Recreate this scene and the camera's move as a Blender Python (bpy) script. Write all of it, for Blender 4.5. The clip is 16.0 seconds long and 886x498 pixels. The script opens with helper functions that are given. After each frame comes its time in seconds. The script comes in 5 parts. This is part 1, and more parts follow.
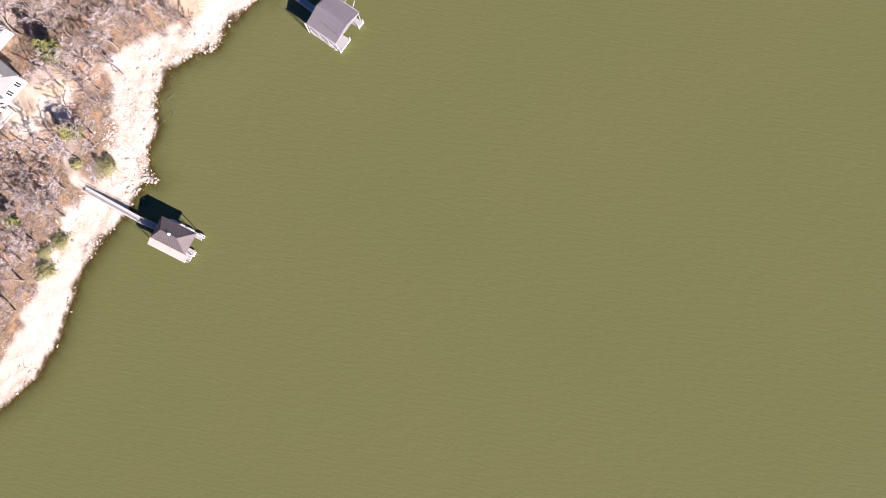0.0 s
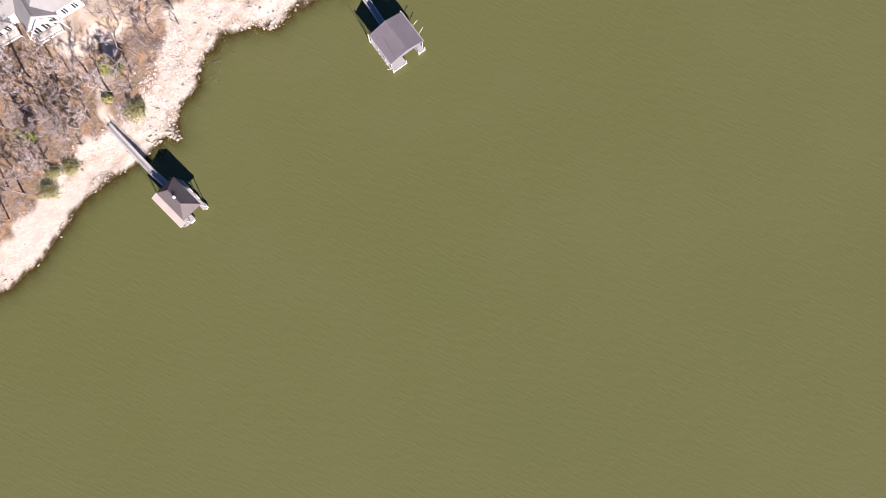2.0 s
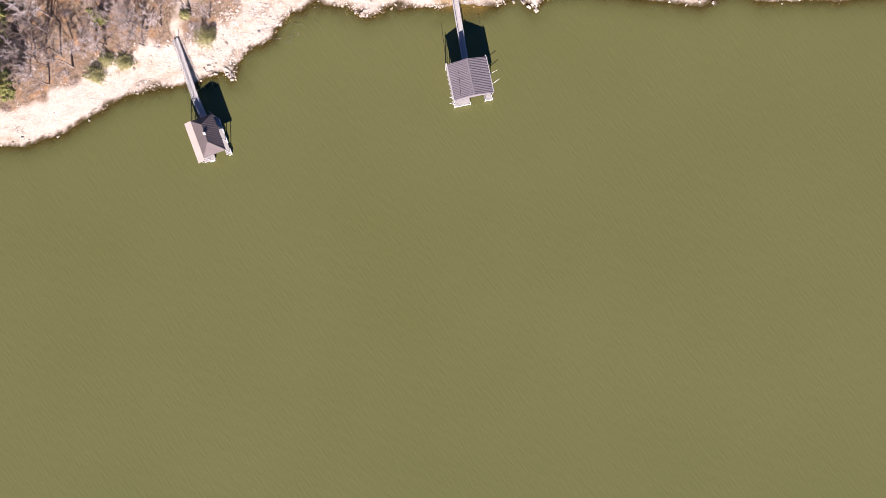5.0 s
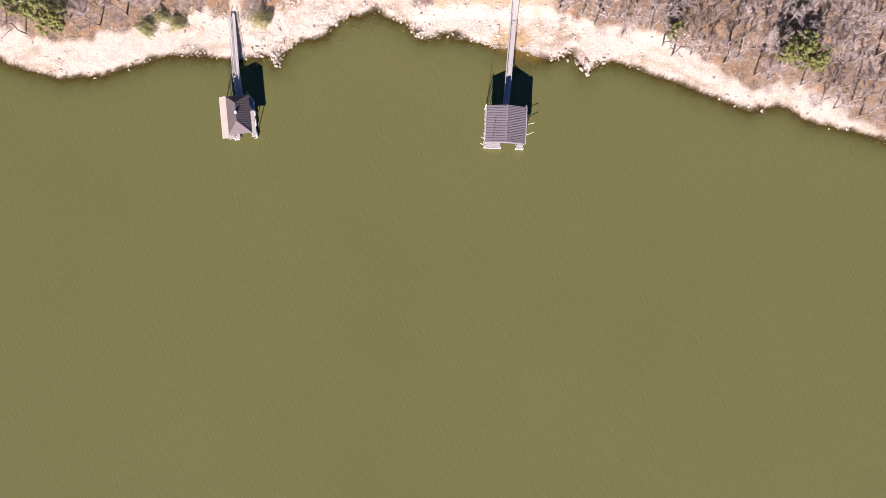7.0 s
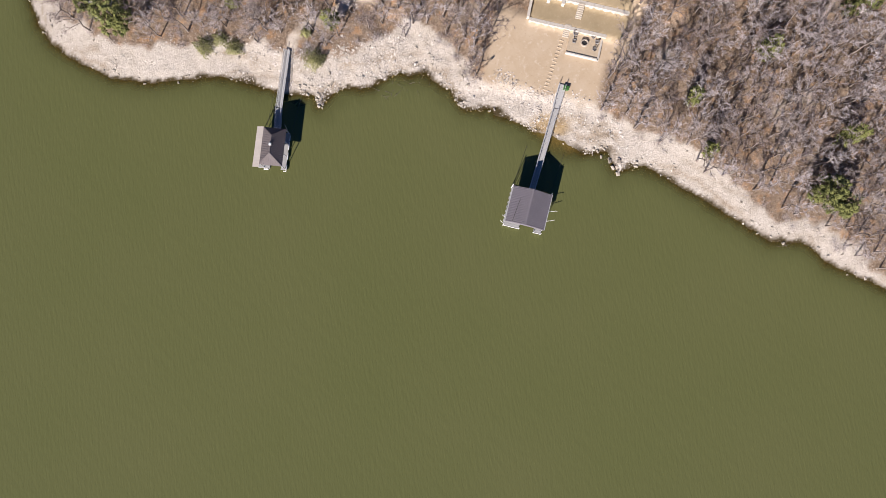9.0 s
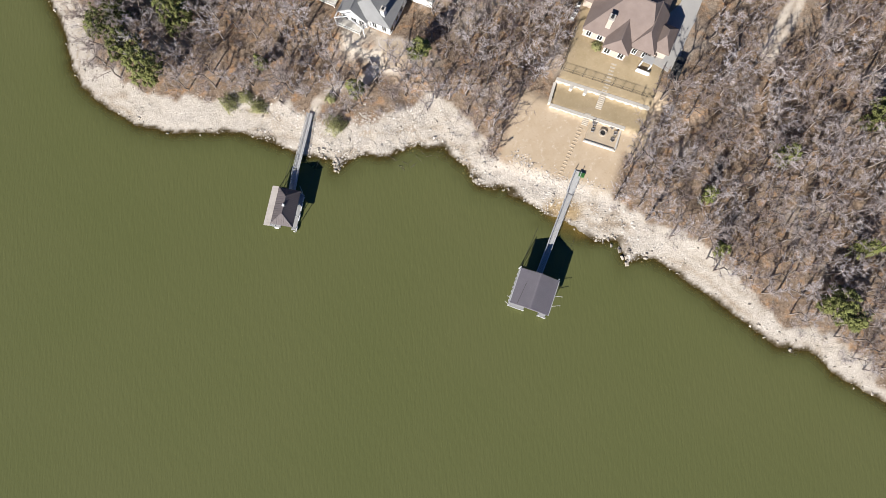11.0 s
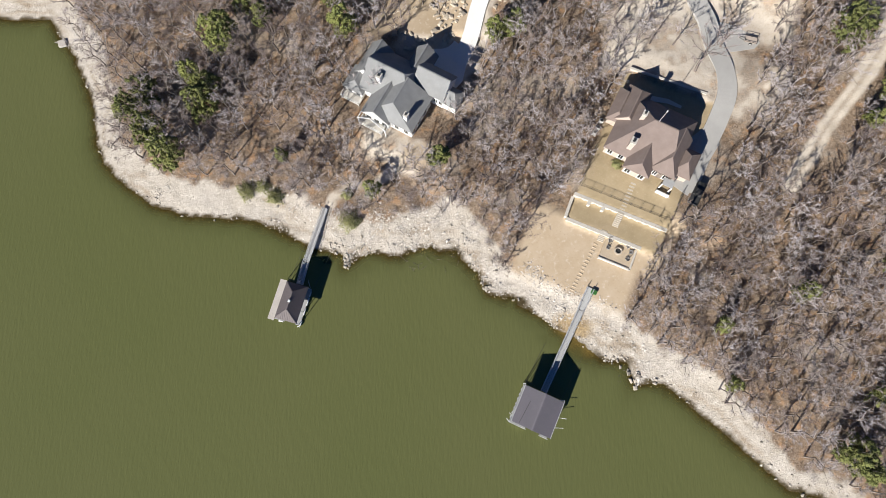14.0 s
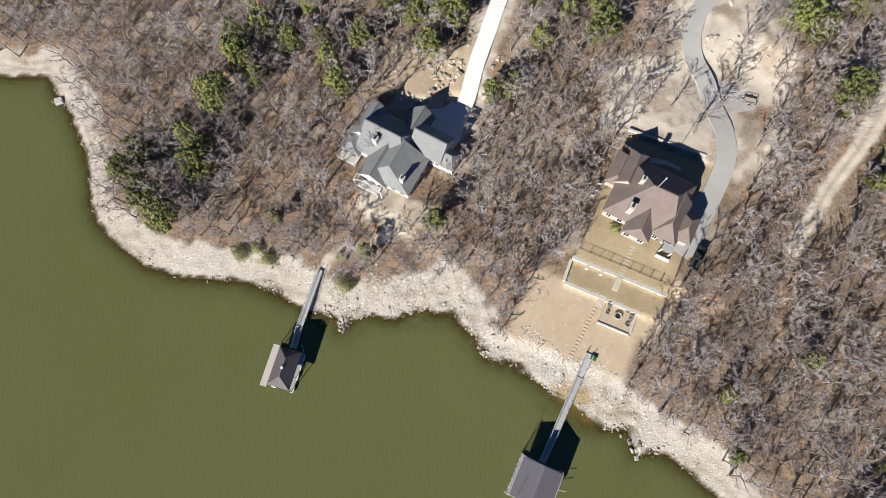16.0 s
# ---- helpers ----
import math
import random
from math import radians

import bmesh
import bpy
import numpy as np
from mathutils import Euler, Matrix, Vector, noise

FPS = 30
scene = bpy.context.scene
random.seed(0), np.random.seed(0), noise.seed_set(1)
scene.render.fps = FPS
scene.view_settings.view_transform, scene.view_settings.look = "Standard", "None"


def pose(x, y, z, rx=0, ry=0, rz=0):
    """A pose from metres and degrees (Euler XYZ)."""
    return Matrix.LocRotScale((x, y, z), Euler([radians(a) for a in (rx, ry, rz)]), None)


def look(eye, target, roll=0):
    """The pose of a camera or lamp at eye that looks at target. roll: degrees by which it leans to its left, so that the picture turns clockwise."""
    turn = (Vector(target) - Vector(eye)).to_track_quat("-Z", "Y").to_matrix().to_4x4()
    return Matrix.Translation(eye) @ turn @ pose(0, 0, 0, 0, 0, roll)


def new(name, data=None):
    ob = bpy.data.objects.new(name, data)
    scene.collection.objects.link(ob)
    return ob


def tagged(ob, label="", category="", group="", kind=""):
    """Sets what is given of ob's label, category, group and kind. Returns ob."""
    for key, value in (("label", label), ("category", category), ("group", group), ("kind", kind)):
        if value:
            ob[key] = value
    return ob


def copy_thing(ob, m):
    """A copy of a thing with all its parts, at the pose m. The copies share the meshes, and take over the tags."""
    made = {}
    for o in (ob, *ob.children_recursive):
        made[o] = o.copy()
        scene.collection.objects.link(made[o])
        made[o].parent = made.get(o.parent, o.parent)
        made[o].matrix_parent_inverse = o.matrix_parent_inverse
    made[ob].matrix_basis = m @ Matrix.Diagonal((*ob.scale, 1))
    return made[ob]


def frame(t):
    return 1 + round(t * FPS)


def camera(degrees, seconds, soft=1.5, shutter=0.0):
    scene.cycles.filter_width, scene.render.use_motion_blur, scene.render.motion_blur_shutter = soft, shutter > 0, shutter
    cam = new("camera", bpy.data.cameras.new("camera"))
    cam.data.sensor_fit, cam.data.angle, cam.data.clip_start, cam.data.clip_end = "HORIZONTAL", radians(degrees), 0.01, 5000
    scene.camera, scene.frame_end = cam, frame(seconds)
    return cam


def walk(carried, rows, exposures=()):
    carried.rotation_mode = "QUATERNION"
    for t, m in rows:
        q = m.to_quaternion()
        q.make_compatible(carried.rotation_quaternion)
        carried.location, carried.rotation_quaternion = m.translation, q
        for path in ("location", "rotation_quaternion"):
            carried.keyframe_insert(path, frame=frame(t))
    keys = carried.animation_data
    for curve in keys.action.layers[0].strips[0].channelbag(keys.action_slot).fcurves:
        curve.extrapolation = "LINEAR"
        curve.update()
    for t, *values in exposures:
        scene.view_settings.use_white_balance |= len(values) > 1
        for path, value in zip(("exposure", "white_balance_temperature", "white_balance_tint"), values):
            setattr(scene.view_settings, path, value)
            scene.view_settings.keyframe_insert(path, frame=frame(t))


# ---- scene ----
cam = camera(74.37, 16.0, soft=0.7)
PATH = [
    (0, -31.02, -79.07, 115.04, 6.17, 0.77, -75.52),
    (0.5, -27.06, -78.35, 115.52, 5.53, 0.34, -71.03),
    (1, -23.22, -77.44, 116.01, 4.88, 0.00, -66.13),
    (1.5, -19.65, -76.39, 116.57, 4.16, -0.22, -61.47),
    (2, -16.42, -75.22, 117.19, 3.42, -0.35, -57.12),
    (2.5, -13.57, -74.00, 117.82, 2.72, -0.48, -52.83),
    (3, -11.13, -72.83, 118.40, 2.10, -0.60, -48.44),
    (3.5, -9.20, -71.82, 118.99, 1.61, -0.64, -44.09),
    (4, -7.64, -70.74, 119.10, 1.29, -0.65, -40.02),
    (6.5, -2.09, -65.27, 119.17, 1.10, -0.44, -21.48),
    (7, -1.18, -63.87, 119.15, 1.48, -0.32, -17.82),
    (7.5, -0.45, -62.36, 119.30, 2.09, -0.16, -14.24),
    (8, 0.18, -60.72, 119.46, 2.90, -0.07, -10.98),
    (8.5, 0.60, -59.02, 119.61, 3.77, 0.01, -8.38),
    (9, 0.88, -57.26, 119.77, 4.66, 0.03, -6.31),
    (11.5, 1.51, -47.69, 120.12, 9.33, 0.04, -0.13),
    (12, 1.52, -45.49, 120.21, 10.19, 0.07, 0.86),
    (12.5, 1.53, -43.29, 120.29, 10.81, 0.09, 1.83),
    (13, 1.56, -41.03, 120.37, 11.35, 0.15, 2.63),
    (13.5, 1.71, -38.66, 120.42, 11.89, 0.24, 3.18),
    (14, 1.95, -36.31, 120.46, 12.46, 0.36, 3.50),
    (14.5, 2.10, -33.97, 120.49, 13.04, 0.43, 3.61),
    (15, 2.19, -31.62, 120.59, 13.60, 0.43, 3.62),
    (15.5, 2.30, -29.32, 120.65, 14.07, 0.46, 3.65),
    (16, 2.45, -27.14, 120.66, 14.40, 0.49, 3.65),
]
EXPOSURES = [(0, 1.46, 6750, 25), (1, 1.41, 6750, 25), (2, 1.25, 6800, 25), (3, 1.14, 6850, 25), (4, 1.36, 6900, 26), (7, 1.27, 7000, 28), (8, 1.1, 6850, 24), (9, 0.78, 6650, 17), (11.5, 0.84, 6500, 9), (16, 0.75, 6500, 8)]
walk(cam, [(t, pose(x, y, z, rx, ry, rz)) for t, x, y, z, rx, ry, rz in PATH], EXPOSURES)

# ---- light ----
SUN_EL = radians(27.5)
SUN_TO = Vector((-0.52 * math.cos(SUN_EL), -0.853 * math.cos(SUN_EL), math.sin(SUN_EL)))
world = bpy.data.worlds.new("world")
scene.world = world
world.use_nodes = True
wn = world.node_tree
sky = wn.nodes.new("ShaderNodeTexSky")
sky.sky_type, sky.sun_disc = "NISHITA", False
sky.air_density, sky.dust_density, sky.ozone_density = 0.4, 0.0, 1.2   # a clear, dry winter sky
sky.sun_elevation, sky.sun_rotation = SUN_EL, math.atan2(SUN_TO.x, SUN_TO.y)
wn.nodes["Background"].inputs["Strength"].default_value = 0.05
deep = wn.nodes.new("ShaderNodeMix")          # the deep blue of dry air
deep.data_type, deep.blend_type = "RGBA", "MULTIPLY"
deep.inputs[0].default_value, deep.inputs[7].default_value = 1.0, (0.16, 0.66, 1.18, 1)
wn.links.new(sky.outputs[0], deep.inputs[6])
wn.links.new(deep.outputs[2], wn.nodes["Background"].inputs["Color"])
sun = new("sun", bpy.data.lights.new("sun", "SUN"))
sun.data.energy, sun.data.angle, sun.data.color = 5.0, radians(0.53), (1.0, 0.963, 0.90)
sun.matrix_world = look(SUN_TO * 200, (0, 0, 0))


# ---- materials ----
def nodes(name):
    m = bpy.data.materials.new(name)
    m.use_nodes = True
    t = m.node_tree
    return m, t, t.nodes["Principled BSDF"]


def add(t, kind, **values):
    n = t.nodes.new(kind)
    for key, value in values.items():
        n.inputs[key.replace("_", " ")].default_value = value
    return n


def mixed(t, fac, a, b):
    n = t.nodes.new("ShaderNodeMix")
    n.data_type = "RGBA"
    for socket, value in ((n.inputs[0], fac), (n.inputs[6], a), (n.inputs[7], b)):
        if isinstance(value, bpy.types.NodeSocket):
            t.links.new(value, socket)
        elif isinstance(value, tuple):
            socket.default_value = (*value, 1)
        else:
            socket.default_value = value
    return n.outputs[2]


def noise_tex(t, scale, detail=4.0, rough=0.6, coords=None, lo=0.3, hi=0.7):
    n = add(t, "ShaderNodeTexNoise", Scale=scale, Detail=detail, Roughness=rough)
    if coords is None:
        coords = t.nodes.new("ShaderNodeTexCoord").outputs["Object"]
    t.links.new(coords, n.inputs["Vector"])
    r = add(t, "ShaderNodeMapRange", From_Min=lo, From_Max=hi)
    t.links.new(n.outputs["Fac"], r.inputs["Value"])
    return r.outputs["Result"]


def bump(t, p, height, strength, distance):
    b = add(t, "ShaderNodeBump", Strength=strength, Distance=distance)
    t.links.new(height, b.inputs["Height"])
    t.links.new(b.outputs["Normal"], p.inputs["Normal"])


def mat(name, a, b, coarse=0.6, fine=12.0, rough=0.8, relief=0.02, metal=0.0, vary=0.0, c=None):
    """Two tones at a coarse and a fine scale, with fine relief; vary: how far single objects differ."""
    m, t, p = nodes(name)
    big, small = noise_tex(t, coarse), noise_tex(t, fine, 3.0)
    col = mixed(t, big, a, b)
    dark = tuple(v * 0.72 for v in a) if c is None else c
    half = add(t, "ShaderNodeMath")
    half.operation = "MULTIPLY"
    half.inputs[1].default_value = 0.55
    t.links.new(small, half.inputs[0])
    col = mixed(t, half.outputs[0], col, dark)
    if vary:
        info = t.nodes.new("ShaderNodeObjectInfo")
        h = t.nodes.new("ShaderNodeHueSaturation")
        r = add(t, "ShaderNodeMapRange", To_Min=1 - vary, To_Max=1 + vary)
        t.links.new(info.outputs["Random"], r.inputs["Value"])
        t.links.new(r.outputs["Result"], h.inputs["Value"])
        t.links.new(col, h.inputs["Color"])
        col = h.outputs["Color"]
    t.links.new(col, p.inputs["Base Color"])
    p.inputs["Roughness"].default_value, p.inputs["Metallic"].default_value = rough, metal
    if relief:
        bump(t, p, small, 0.5, relief)
    return m


def ground_material():
    """Rocky beach, leaf litter, dormant lawn and pale gravel, blended by the ground's own cover layers."""
    m, t, p = nodes("ground")
    def layer(name):
        a = t.nodes.new("ShaderNodeAttribute")
        a.attribute_name = name
        return a.outputs["Fac"]
    litter = mixed(t, noise_tex(t, 0.22, 5), (0.20, 0.14, 0.098), (0.285, 0.212, 0.152))
    litter = mixed(t, noise_tex(t, 1.6, 5, 0.7, lo=0.42, hi=0.62), litter, (0.115, 0.08, 0.055))
    litter = mixed(t, noise_tex(t, 0.5, 6, 0.7, lo=0.52, hi=0.66), litter, (0.33, 0.195, 0.105))
    litter = mixed(t, noise_tex(t, 5.0, 3, 0.6, lo=0.55, hi=0.75), litter, (0.52, 0.44, 0.36))
    beach = mixed(t, noise_tex(t, 0.3, 6, 0.7), (0.525, 0.47, 0.41), (0.425, 0.37, 0.31))
    beach = mixed(t, noise_tex(t, 1.5, 6, 0.8, lo=0.5, hi=0.66), beach, (0.60, 0.55, 0.49))
    beach = mixed(t, noise_tex(t, 3.4, 6, 0.8, lo=0.61, hi=0.72), beach, (0.20, 0.16, 0.125))
    lawn = mixed(t, noise_tex(t, 0.22, 6, 0.7), (0.47, 0.375, 0.275), (0.40, 0.305, 0.205))
    lawn = mixed(t, noise_tex(t, 0.9, 5, 0.75, lo=0.56, hi=0.7), lawn, (0.54, 0.455, 0.365))
    lawn = mixed(t, noise_tex(t, 2.6, 5, 0.75, lo=0.58, hi=0.74), lawn, (0.30, 0.22, 0.14))
    turf = mixed(t, noise_tex(t, 0.35, 6, 0.7), (0.37, 0.29, 0.185), (0.29, 0.225, 0.135))
    turf = mixed(t, noise_tex(t, 2.4, 5, 0.75, lo=0.56, hi=0.74), turf, (0.42, 0.345, 0.25))
    gravel = mixed(t, noise_tex(t, 0.25, 6, 0.7), (0.57, 0.51, 0.44), (0.43, 0.365, 0.295))
    gravel = mixed(t, noise_tex(t, 3.5, 4, 0.7, lo=0.55, hi=0.72), gravel, (0.33, 0.265, 0.20))
    mud = mixed(t, noise_tex(t, 0.7, 4), (0.25, 0.22, 0.095), (0.17, 0.15, 0.065))
    wet = mixed(t, noise_tex(t, 1.2, 4), (0.04, 0.03, 0.013), (0.10, 0.072, 0.034))
    strand = mixed(t, noise_tex(t, 1.1, 6, 0.75), (0.37, 0.30, 0.225), (0.27, 0.21, 0.15))
    stain = mixed(t, noise_tex(t, 0.9, 5, 0.7), (0.42, 0.30, 0.15), (0.22, 0.145, 0.07))
    col = litter
    for name, c in (("gravel", gravel), ("beach", beach), ("strand", strand), ("stain", stain), ("lawn", lawn), ("turf", turf), ("mud", mud), ("wet", wet)):
        col = mixed(t, layer(name), col, c)
    t.links.new(col, p.inputs["Base Color"])
    p.inputs["Roughness"].default_value = 0.95
    p.inputs["Specular IOR Level"].default_value = 0.2
    soft = t.nodes.new("ShaderNodeMath")
    soft.operation = "MAXIMUM"
    t.links.new(layer("lawn"), soft.inputs[0])
    t.links.new(layer("turf"), soft.inputs[1])
    drive = t.nodes.new("ShaderNodeMath")
    drive.operation = "MULTIPLY_ADD"
    t.links.new(layer("gravel"), drive.inputs[0])
    drive.inputs[1].default_value = 0.75
    t.links.new(soft.outputs[0], drive.inputs[2])
    flat = add(t, "ShaderNodeMapRange", To_Min=1.0, To_Max=0.05)
    t.links.new(drive.outputs[0], flat.inputs["Value"])
    relief = t.nodes.new("ShaderNodeMath")
    relief.operation = "MULTIPLY"
    t.links.new(noise_tex(t, 2.2, 6, 0.75), relief.inputs[0])
    t.links.new(flat.outputs["Result"], relief.inputs[1])
    bump(t, p, relief.outputs[0], 0.8, 0.11)
    return m


def water_material():
    m, t, p = nodes("lake_water")
    a = t.nodes.new("ShaderNodeAttribute")
    a.attribute_name = "cover"
    co = t.nodes.new("ShaderNodeTexCoord").outputs["Object"]
    mp = add(t, "ShaderNodeMapping", Rotation=(0, 0, 0.22), Scale=(1.0, 0.2, 1.0))
    t.links.new(co, mp.inputs["Vector"])
    ripple = noise_tex(t, 1.9, 2.0, 0.5, mp.outputs[0], 0.2, 0.8)
    col = mixed(t, noise_tex(t, 0.02, 3), (0.108, 0.117, 0.043), (0.117, 0.122, 0.048))
    t.links.new(col, p.inputs["Base Color"])
    p.inputs["Roughness"].default_value, p.inputs["IOR"].default_value = 0.12, 1.33
    bump(t, p, ripple, 0.55, 0.06)
    clear = add(t, "ShaderNodeBsdfTransparent", Color=(0.72, 0.62, 0.36, 1))
    mix = t.nodes.new("ShaderNodeMixShader")
    t.links.new(a.outputs["Fac"], mix.inputs[0])
    t.links.new(clear.outputs[0], mix.inputs[1])
    t.links.new(p.outputs[0], mix.inputs[2])
    t.links.new(mix.outputs[0], t.nodes["Material Output"].inputs["Surface"])
    return m


GROUND, WATER = ground_material(), water_material()
CONCRETE = mat("concrete", (0.62, 0.58, 0.52), (0.52, 0.48, 0.43), 0.25, 8, 0.9, 0.01)
NEW_CONCRETE = mat("new_concrete", (0.78, 0.77, 0.745), (0.72, 0.71, 0.685), 0.25, 8, 0.85, 0.01)
ASPHALT = mat("worn_pavement", (0.42, 0.405, 0.385), (0.365, 0.35, 0.335), 0.3, 9, 0.9, 0.01)
STONE = mat("pale_limestone", (0.45, 0.40, 0.338), (0.375, 0.325, 0.27), 1.2, 9, 0.9, 0.05, vary=0.25)
BOULDER = mat("tan_boulder", (0.50, 0.43, 0.345), (0.41, 0.345, 0.27), 0.9, 6, 0.9, 0.08, vary=0.25)
WALL_STONE = mat("retaining_block", (0.60, 0.555, 0.495), (0.51, 0.465, 0.40), 0.9, 9, 0.9, 0.02)
GREY_SHINGLE = mat("grey_shingle", (0.245, 0.245, 0.245), (0.19, 0.19, 0.19), 0.5, 10, 0.9, 0.02)
BROWN_SHINGLE = mat("brown_shingle", (0.22, 0.17, 0.15), (0.165, 0.125, 0.11), 0.5, 10, 0.9, 0.02)
WHITE_PAINT = mat("white_siding", (0.80, 0.79, 0.77), (0.74, 0.73, 0.71), 1.0, 8, 0.6, 0.005)
BRICK = mat("pale_brick", (0.50, 0.42, 0.36), (0.42, 0.345, 0.295), 1.5, 14, 0.9, 0.01)
GLASS = mat("dark_glass", (0.03, 0.035, 0.04), (0.02, 0.025, 0.03), 1, 4, 0.08, 0.0)
DOCK_METAL = mat("mauve_roof_steel", (0.21, 0.19, 0.21), (0.17, 0.155, 0.175), 0.4, 6, 0.8, 0.003)
DARK_METAL = mat("bronze_roof_steel", (0.155, 0.13, 0.13), (0.12, 0.10, 0.10), 0.4, 6, 0.8, 0.003)
TAN_METAL = mat("tan_roof_steel", (0.50, 0.45, 0.405), (0.44, 0.395, 0.355), 0.4, 6, 0.8, 0.003)
ALUMINIUM = mat("galvanised_steel", (0.60, 0.60, 0.60), (0.50, 0.50, 0.51), 0.8, 8, 0.5, 0.004, metal=0.3)
DECK = mat("grey_decking", (0.43, 0.425, 0.42), (0.36, 0.355, 0.35), 0.8, 9, 0.85, 0.01)
BLACK = mat("black_plastic", (0.03, 0.03, 0.03), (0.045, 0.045, 0.045), 1, 8, 0.6, 0.003)
GREEN_PLASTIC = mat("green_plastic", (0.05, 0.16, 0.04), (0.04, 0.13, 0.03), 1, 8, 0.5, 0.003)
FENCE_METAL = mat("dark_fence_steel", (0.05, 0.045, 0.04), (0.07, 0.06, 0.05), 1, 8, 0.6, 0.0)
BARK = mat("grey_bark", (0.215, 0.18, 0.16), (0.14, 0.115, 0.10), 0.8, 6, 0.95, 0.01, vary=0.25)


def twig_material(name, whole_wood):
    """Grey-lilac to brown twigs; each tree has a tone of its own."""
    m, t, p = nodes(name)
    if whole_wood:
        tone = t.nodes.new("ShaderNodeAttribute")
        tone.attribute_name = "tone"
        tone = tone.outputs["Fac"]
    else:
        tone = t.nodes.new("ShaderNodeObjectInfo").outputs["Random"]
    ramp = t.nodes.new("ShaderNodeValToRGB")
    ramp.color_ramp.elements[0].color, ramp.color_ramp.elements[1].color = (0.53, 0.48, 0.475, 1), (0.13, 0.10, 0.10, 1)
    for at, c in ((0.35, (0.44, 0.39, 0.385, 1)), (0.65, (0.345, 0.29, 0.272, 1)), (0.88, (0.23, 0.175, 0.155, 1))):
        ramp.color_ramp.elements.new(at).color = c
    t.links.new(tone, ramp.inputs[0])
    col = mixed(t, noise_tex(t, 0.8, 3.0), ramp.outputs[0], (0.30, 0.26, 0.25))
    t.links.new(mixed(t, 0.25, ramp.outputs[0], col), p.inputs["Base Color"])
    p.inputs["Roughness"].default_value = 0.95
    p.inputs["Specular IOR Level"].default_value = 0.15
    return m


TWIG, WOOD_TWIG = twig_material("bare_twigs", False), twig_material("woodland_twigs", True)
CEDAR = mat("cedar_foliage", (0.195, 0.20, 0.058), (0.115, 0.137, 0.04), 0.6, 3, 0.9, 0.0, vary=0.3)
BUSH = mat("olive_bush_leaves", (0.30, 0.29, 0.13), (0.22, 0.22, 0.09), 0.9, 3, 0.9, 0.0, vary=0.15)
PATH_STONE = mat("worn_path_stone", (0.50, 0.44, 0.36), (0.42, 0.365, 0.295), 1.0, 8, 0.9, 0.02)
CHAIR = mat("weathered_chair_resin", (0.20, 0.18, 0.165), (0.15, 0.135, 0.125), 1, 8, 0.7, 0.004)
DIRT = mat("bare_earth", (0.55, 0.45, 0.33), (0.47, 0.37, 0.26), 0.3, 5, 0.95, 0.02)


# ---- building helpers ----
def mesh_of(bm, name):
    me = bpy.data.meshes.new(name)
    bm.normal_update()
    bm.to_mesh(me)
    bm.free()
    return me


def part(name, bm, material, parent, label=""):
    ob = new(name, mesh_of(bm, name))
    ob.data.materials.append(material)
    ob.parent = parent
    return tagged(ob, label)


def thing(name, m, label, category, group="", kind=""):
    e = new(name)
    e.matrix_basis = m
    return tagged(e, label, category, group, kind)


def box(x0, x1, y0, y1, z0, z1, bm=None, bevel=0.0):
    bm = bm or bmesh.new()
    m = Matrix.Translation(((x0 + x1) / 2, (y0 + y1) / 2, (z0 + z1) / 2)) @ Matrix.Diagonal((x1 - x0, y1 - y0, z1 - z0, 1))
    made = bmesh.ops.create_cube(bm, size=1, matrix=m)
    if bevel:
        edges = list({e for v in made["verts"] for e in v.link_edges})
        bmesh.ops.bevel(bm, geom=edges, offset=bevel, segments=1, affect="EDGES")
    return bm


def bar(a, b, r, bm=None, sides=6, r2=None):
    """A round bar from a to b."""
    bm = bm or bmesh.new()
    a, b = Vector(a), Vector(b)
    m = Matrix.Translation((a + b) / 2) @ (b - a).to_track_quat("Z", "Y").to_matrix().to_4x4()
    bmesh.ops.create_cone(bm, cap_ends=True, segments=sides, radius1=r, radius2=r if r2 is None else r2, depth=(b - a).length, matrix=m)
    return bm


def beam(a, b, wide, high, bm=None):
    """A square beam from a to b."""
    bm = bm or bmesh.new()
    a, b = Vector(a), Vector(b)
    d = b - a
    m = Matrix.Translation((a + b) / 2) @ d.to_track_quat("X", "Z").to_matrix().to_4x4() @ Matrix.Diagonal((d.length, wide, high, 1))
    bmesh.ops.create_cube(bm, size=1, matrix=m)
    return bm


def solid(points, faces, bm=None):
    bm = bm or bmesh.new()
    vs = [bm.verts.new(p) for p in points]
    for f in faces:
        bm.faces.new([vs[i] for i in f])
    bmesh.ops.recalc_face_normals(bm, faces=bm.faces)
    return bm


def roof(x0, x1, y0, y1, z, rise, axis, hip0, hip1, thick=0.22):
    """A pitched roof over a rectangle: the ridge runs along axis, hip0 and hip1 metres short of its two ends (0: a gable)."""
    if axis == "x":
        a, b = ((x0 + hip0), (y0 + y1) / 2, z + rise), ((x1 - hip1), (y0 + y1) / 2, z + rise)
        sides = [(0, 1, 5, 4), (2, 3, 4, 5), (3, 0, 4), (1, 2, 5)]
    else:
        a, b = ((x0 + x1) / 2, y0 + hip0, z + rise), ((x0 + x1) / 2, y1 - hip1, z + rise)
        sides = [(3, 0, 4, 5), (1, 2, 5, 4), (0, 1, 4), (2, 3, 5)]
    top = [(x0, y0, z), (x1, y0, z), (x1, y1, z), (x0, y1, z)]
    low = [(x, y, z - thick) for x, y, z in top]
    faces = sides + [(6, 7, 8, 9)] + [(i, (i + 1) % 4, 6 + (i + 1) % 4, 6 + i) for i in range(4)]
    return solid(top + [a, b] + low, faces)


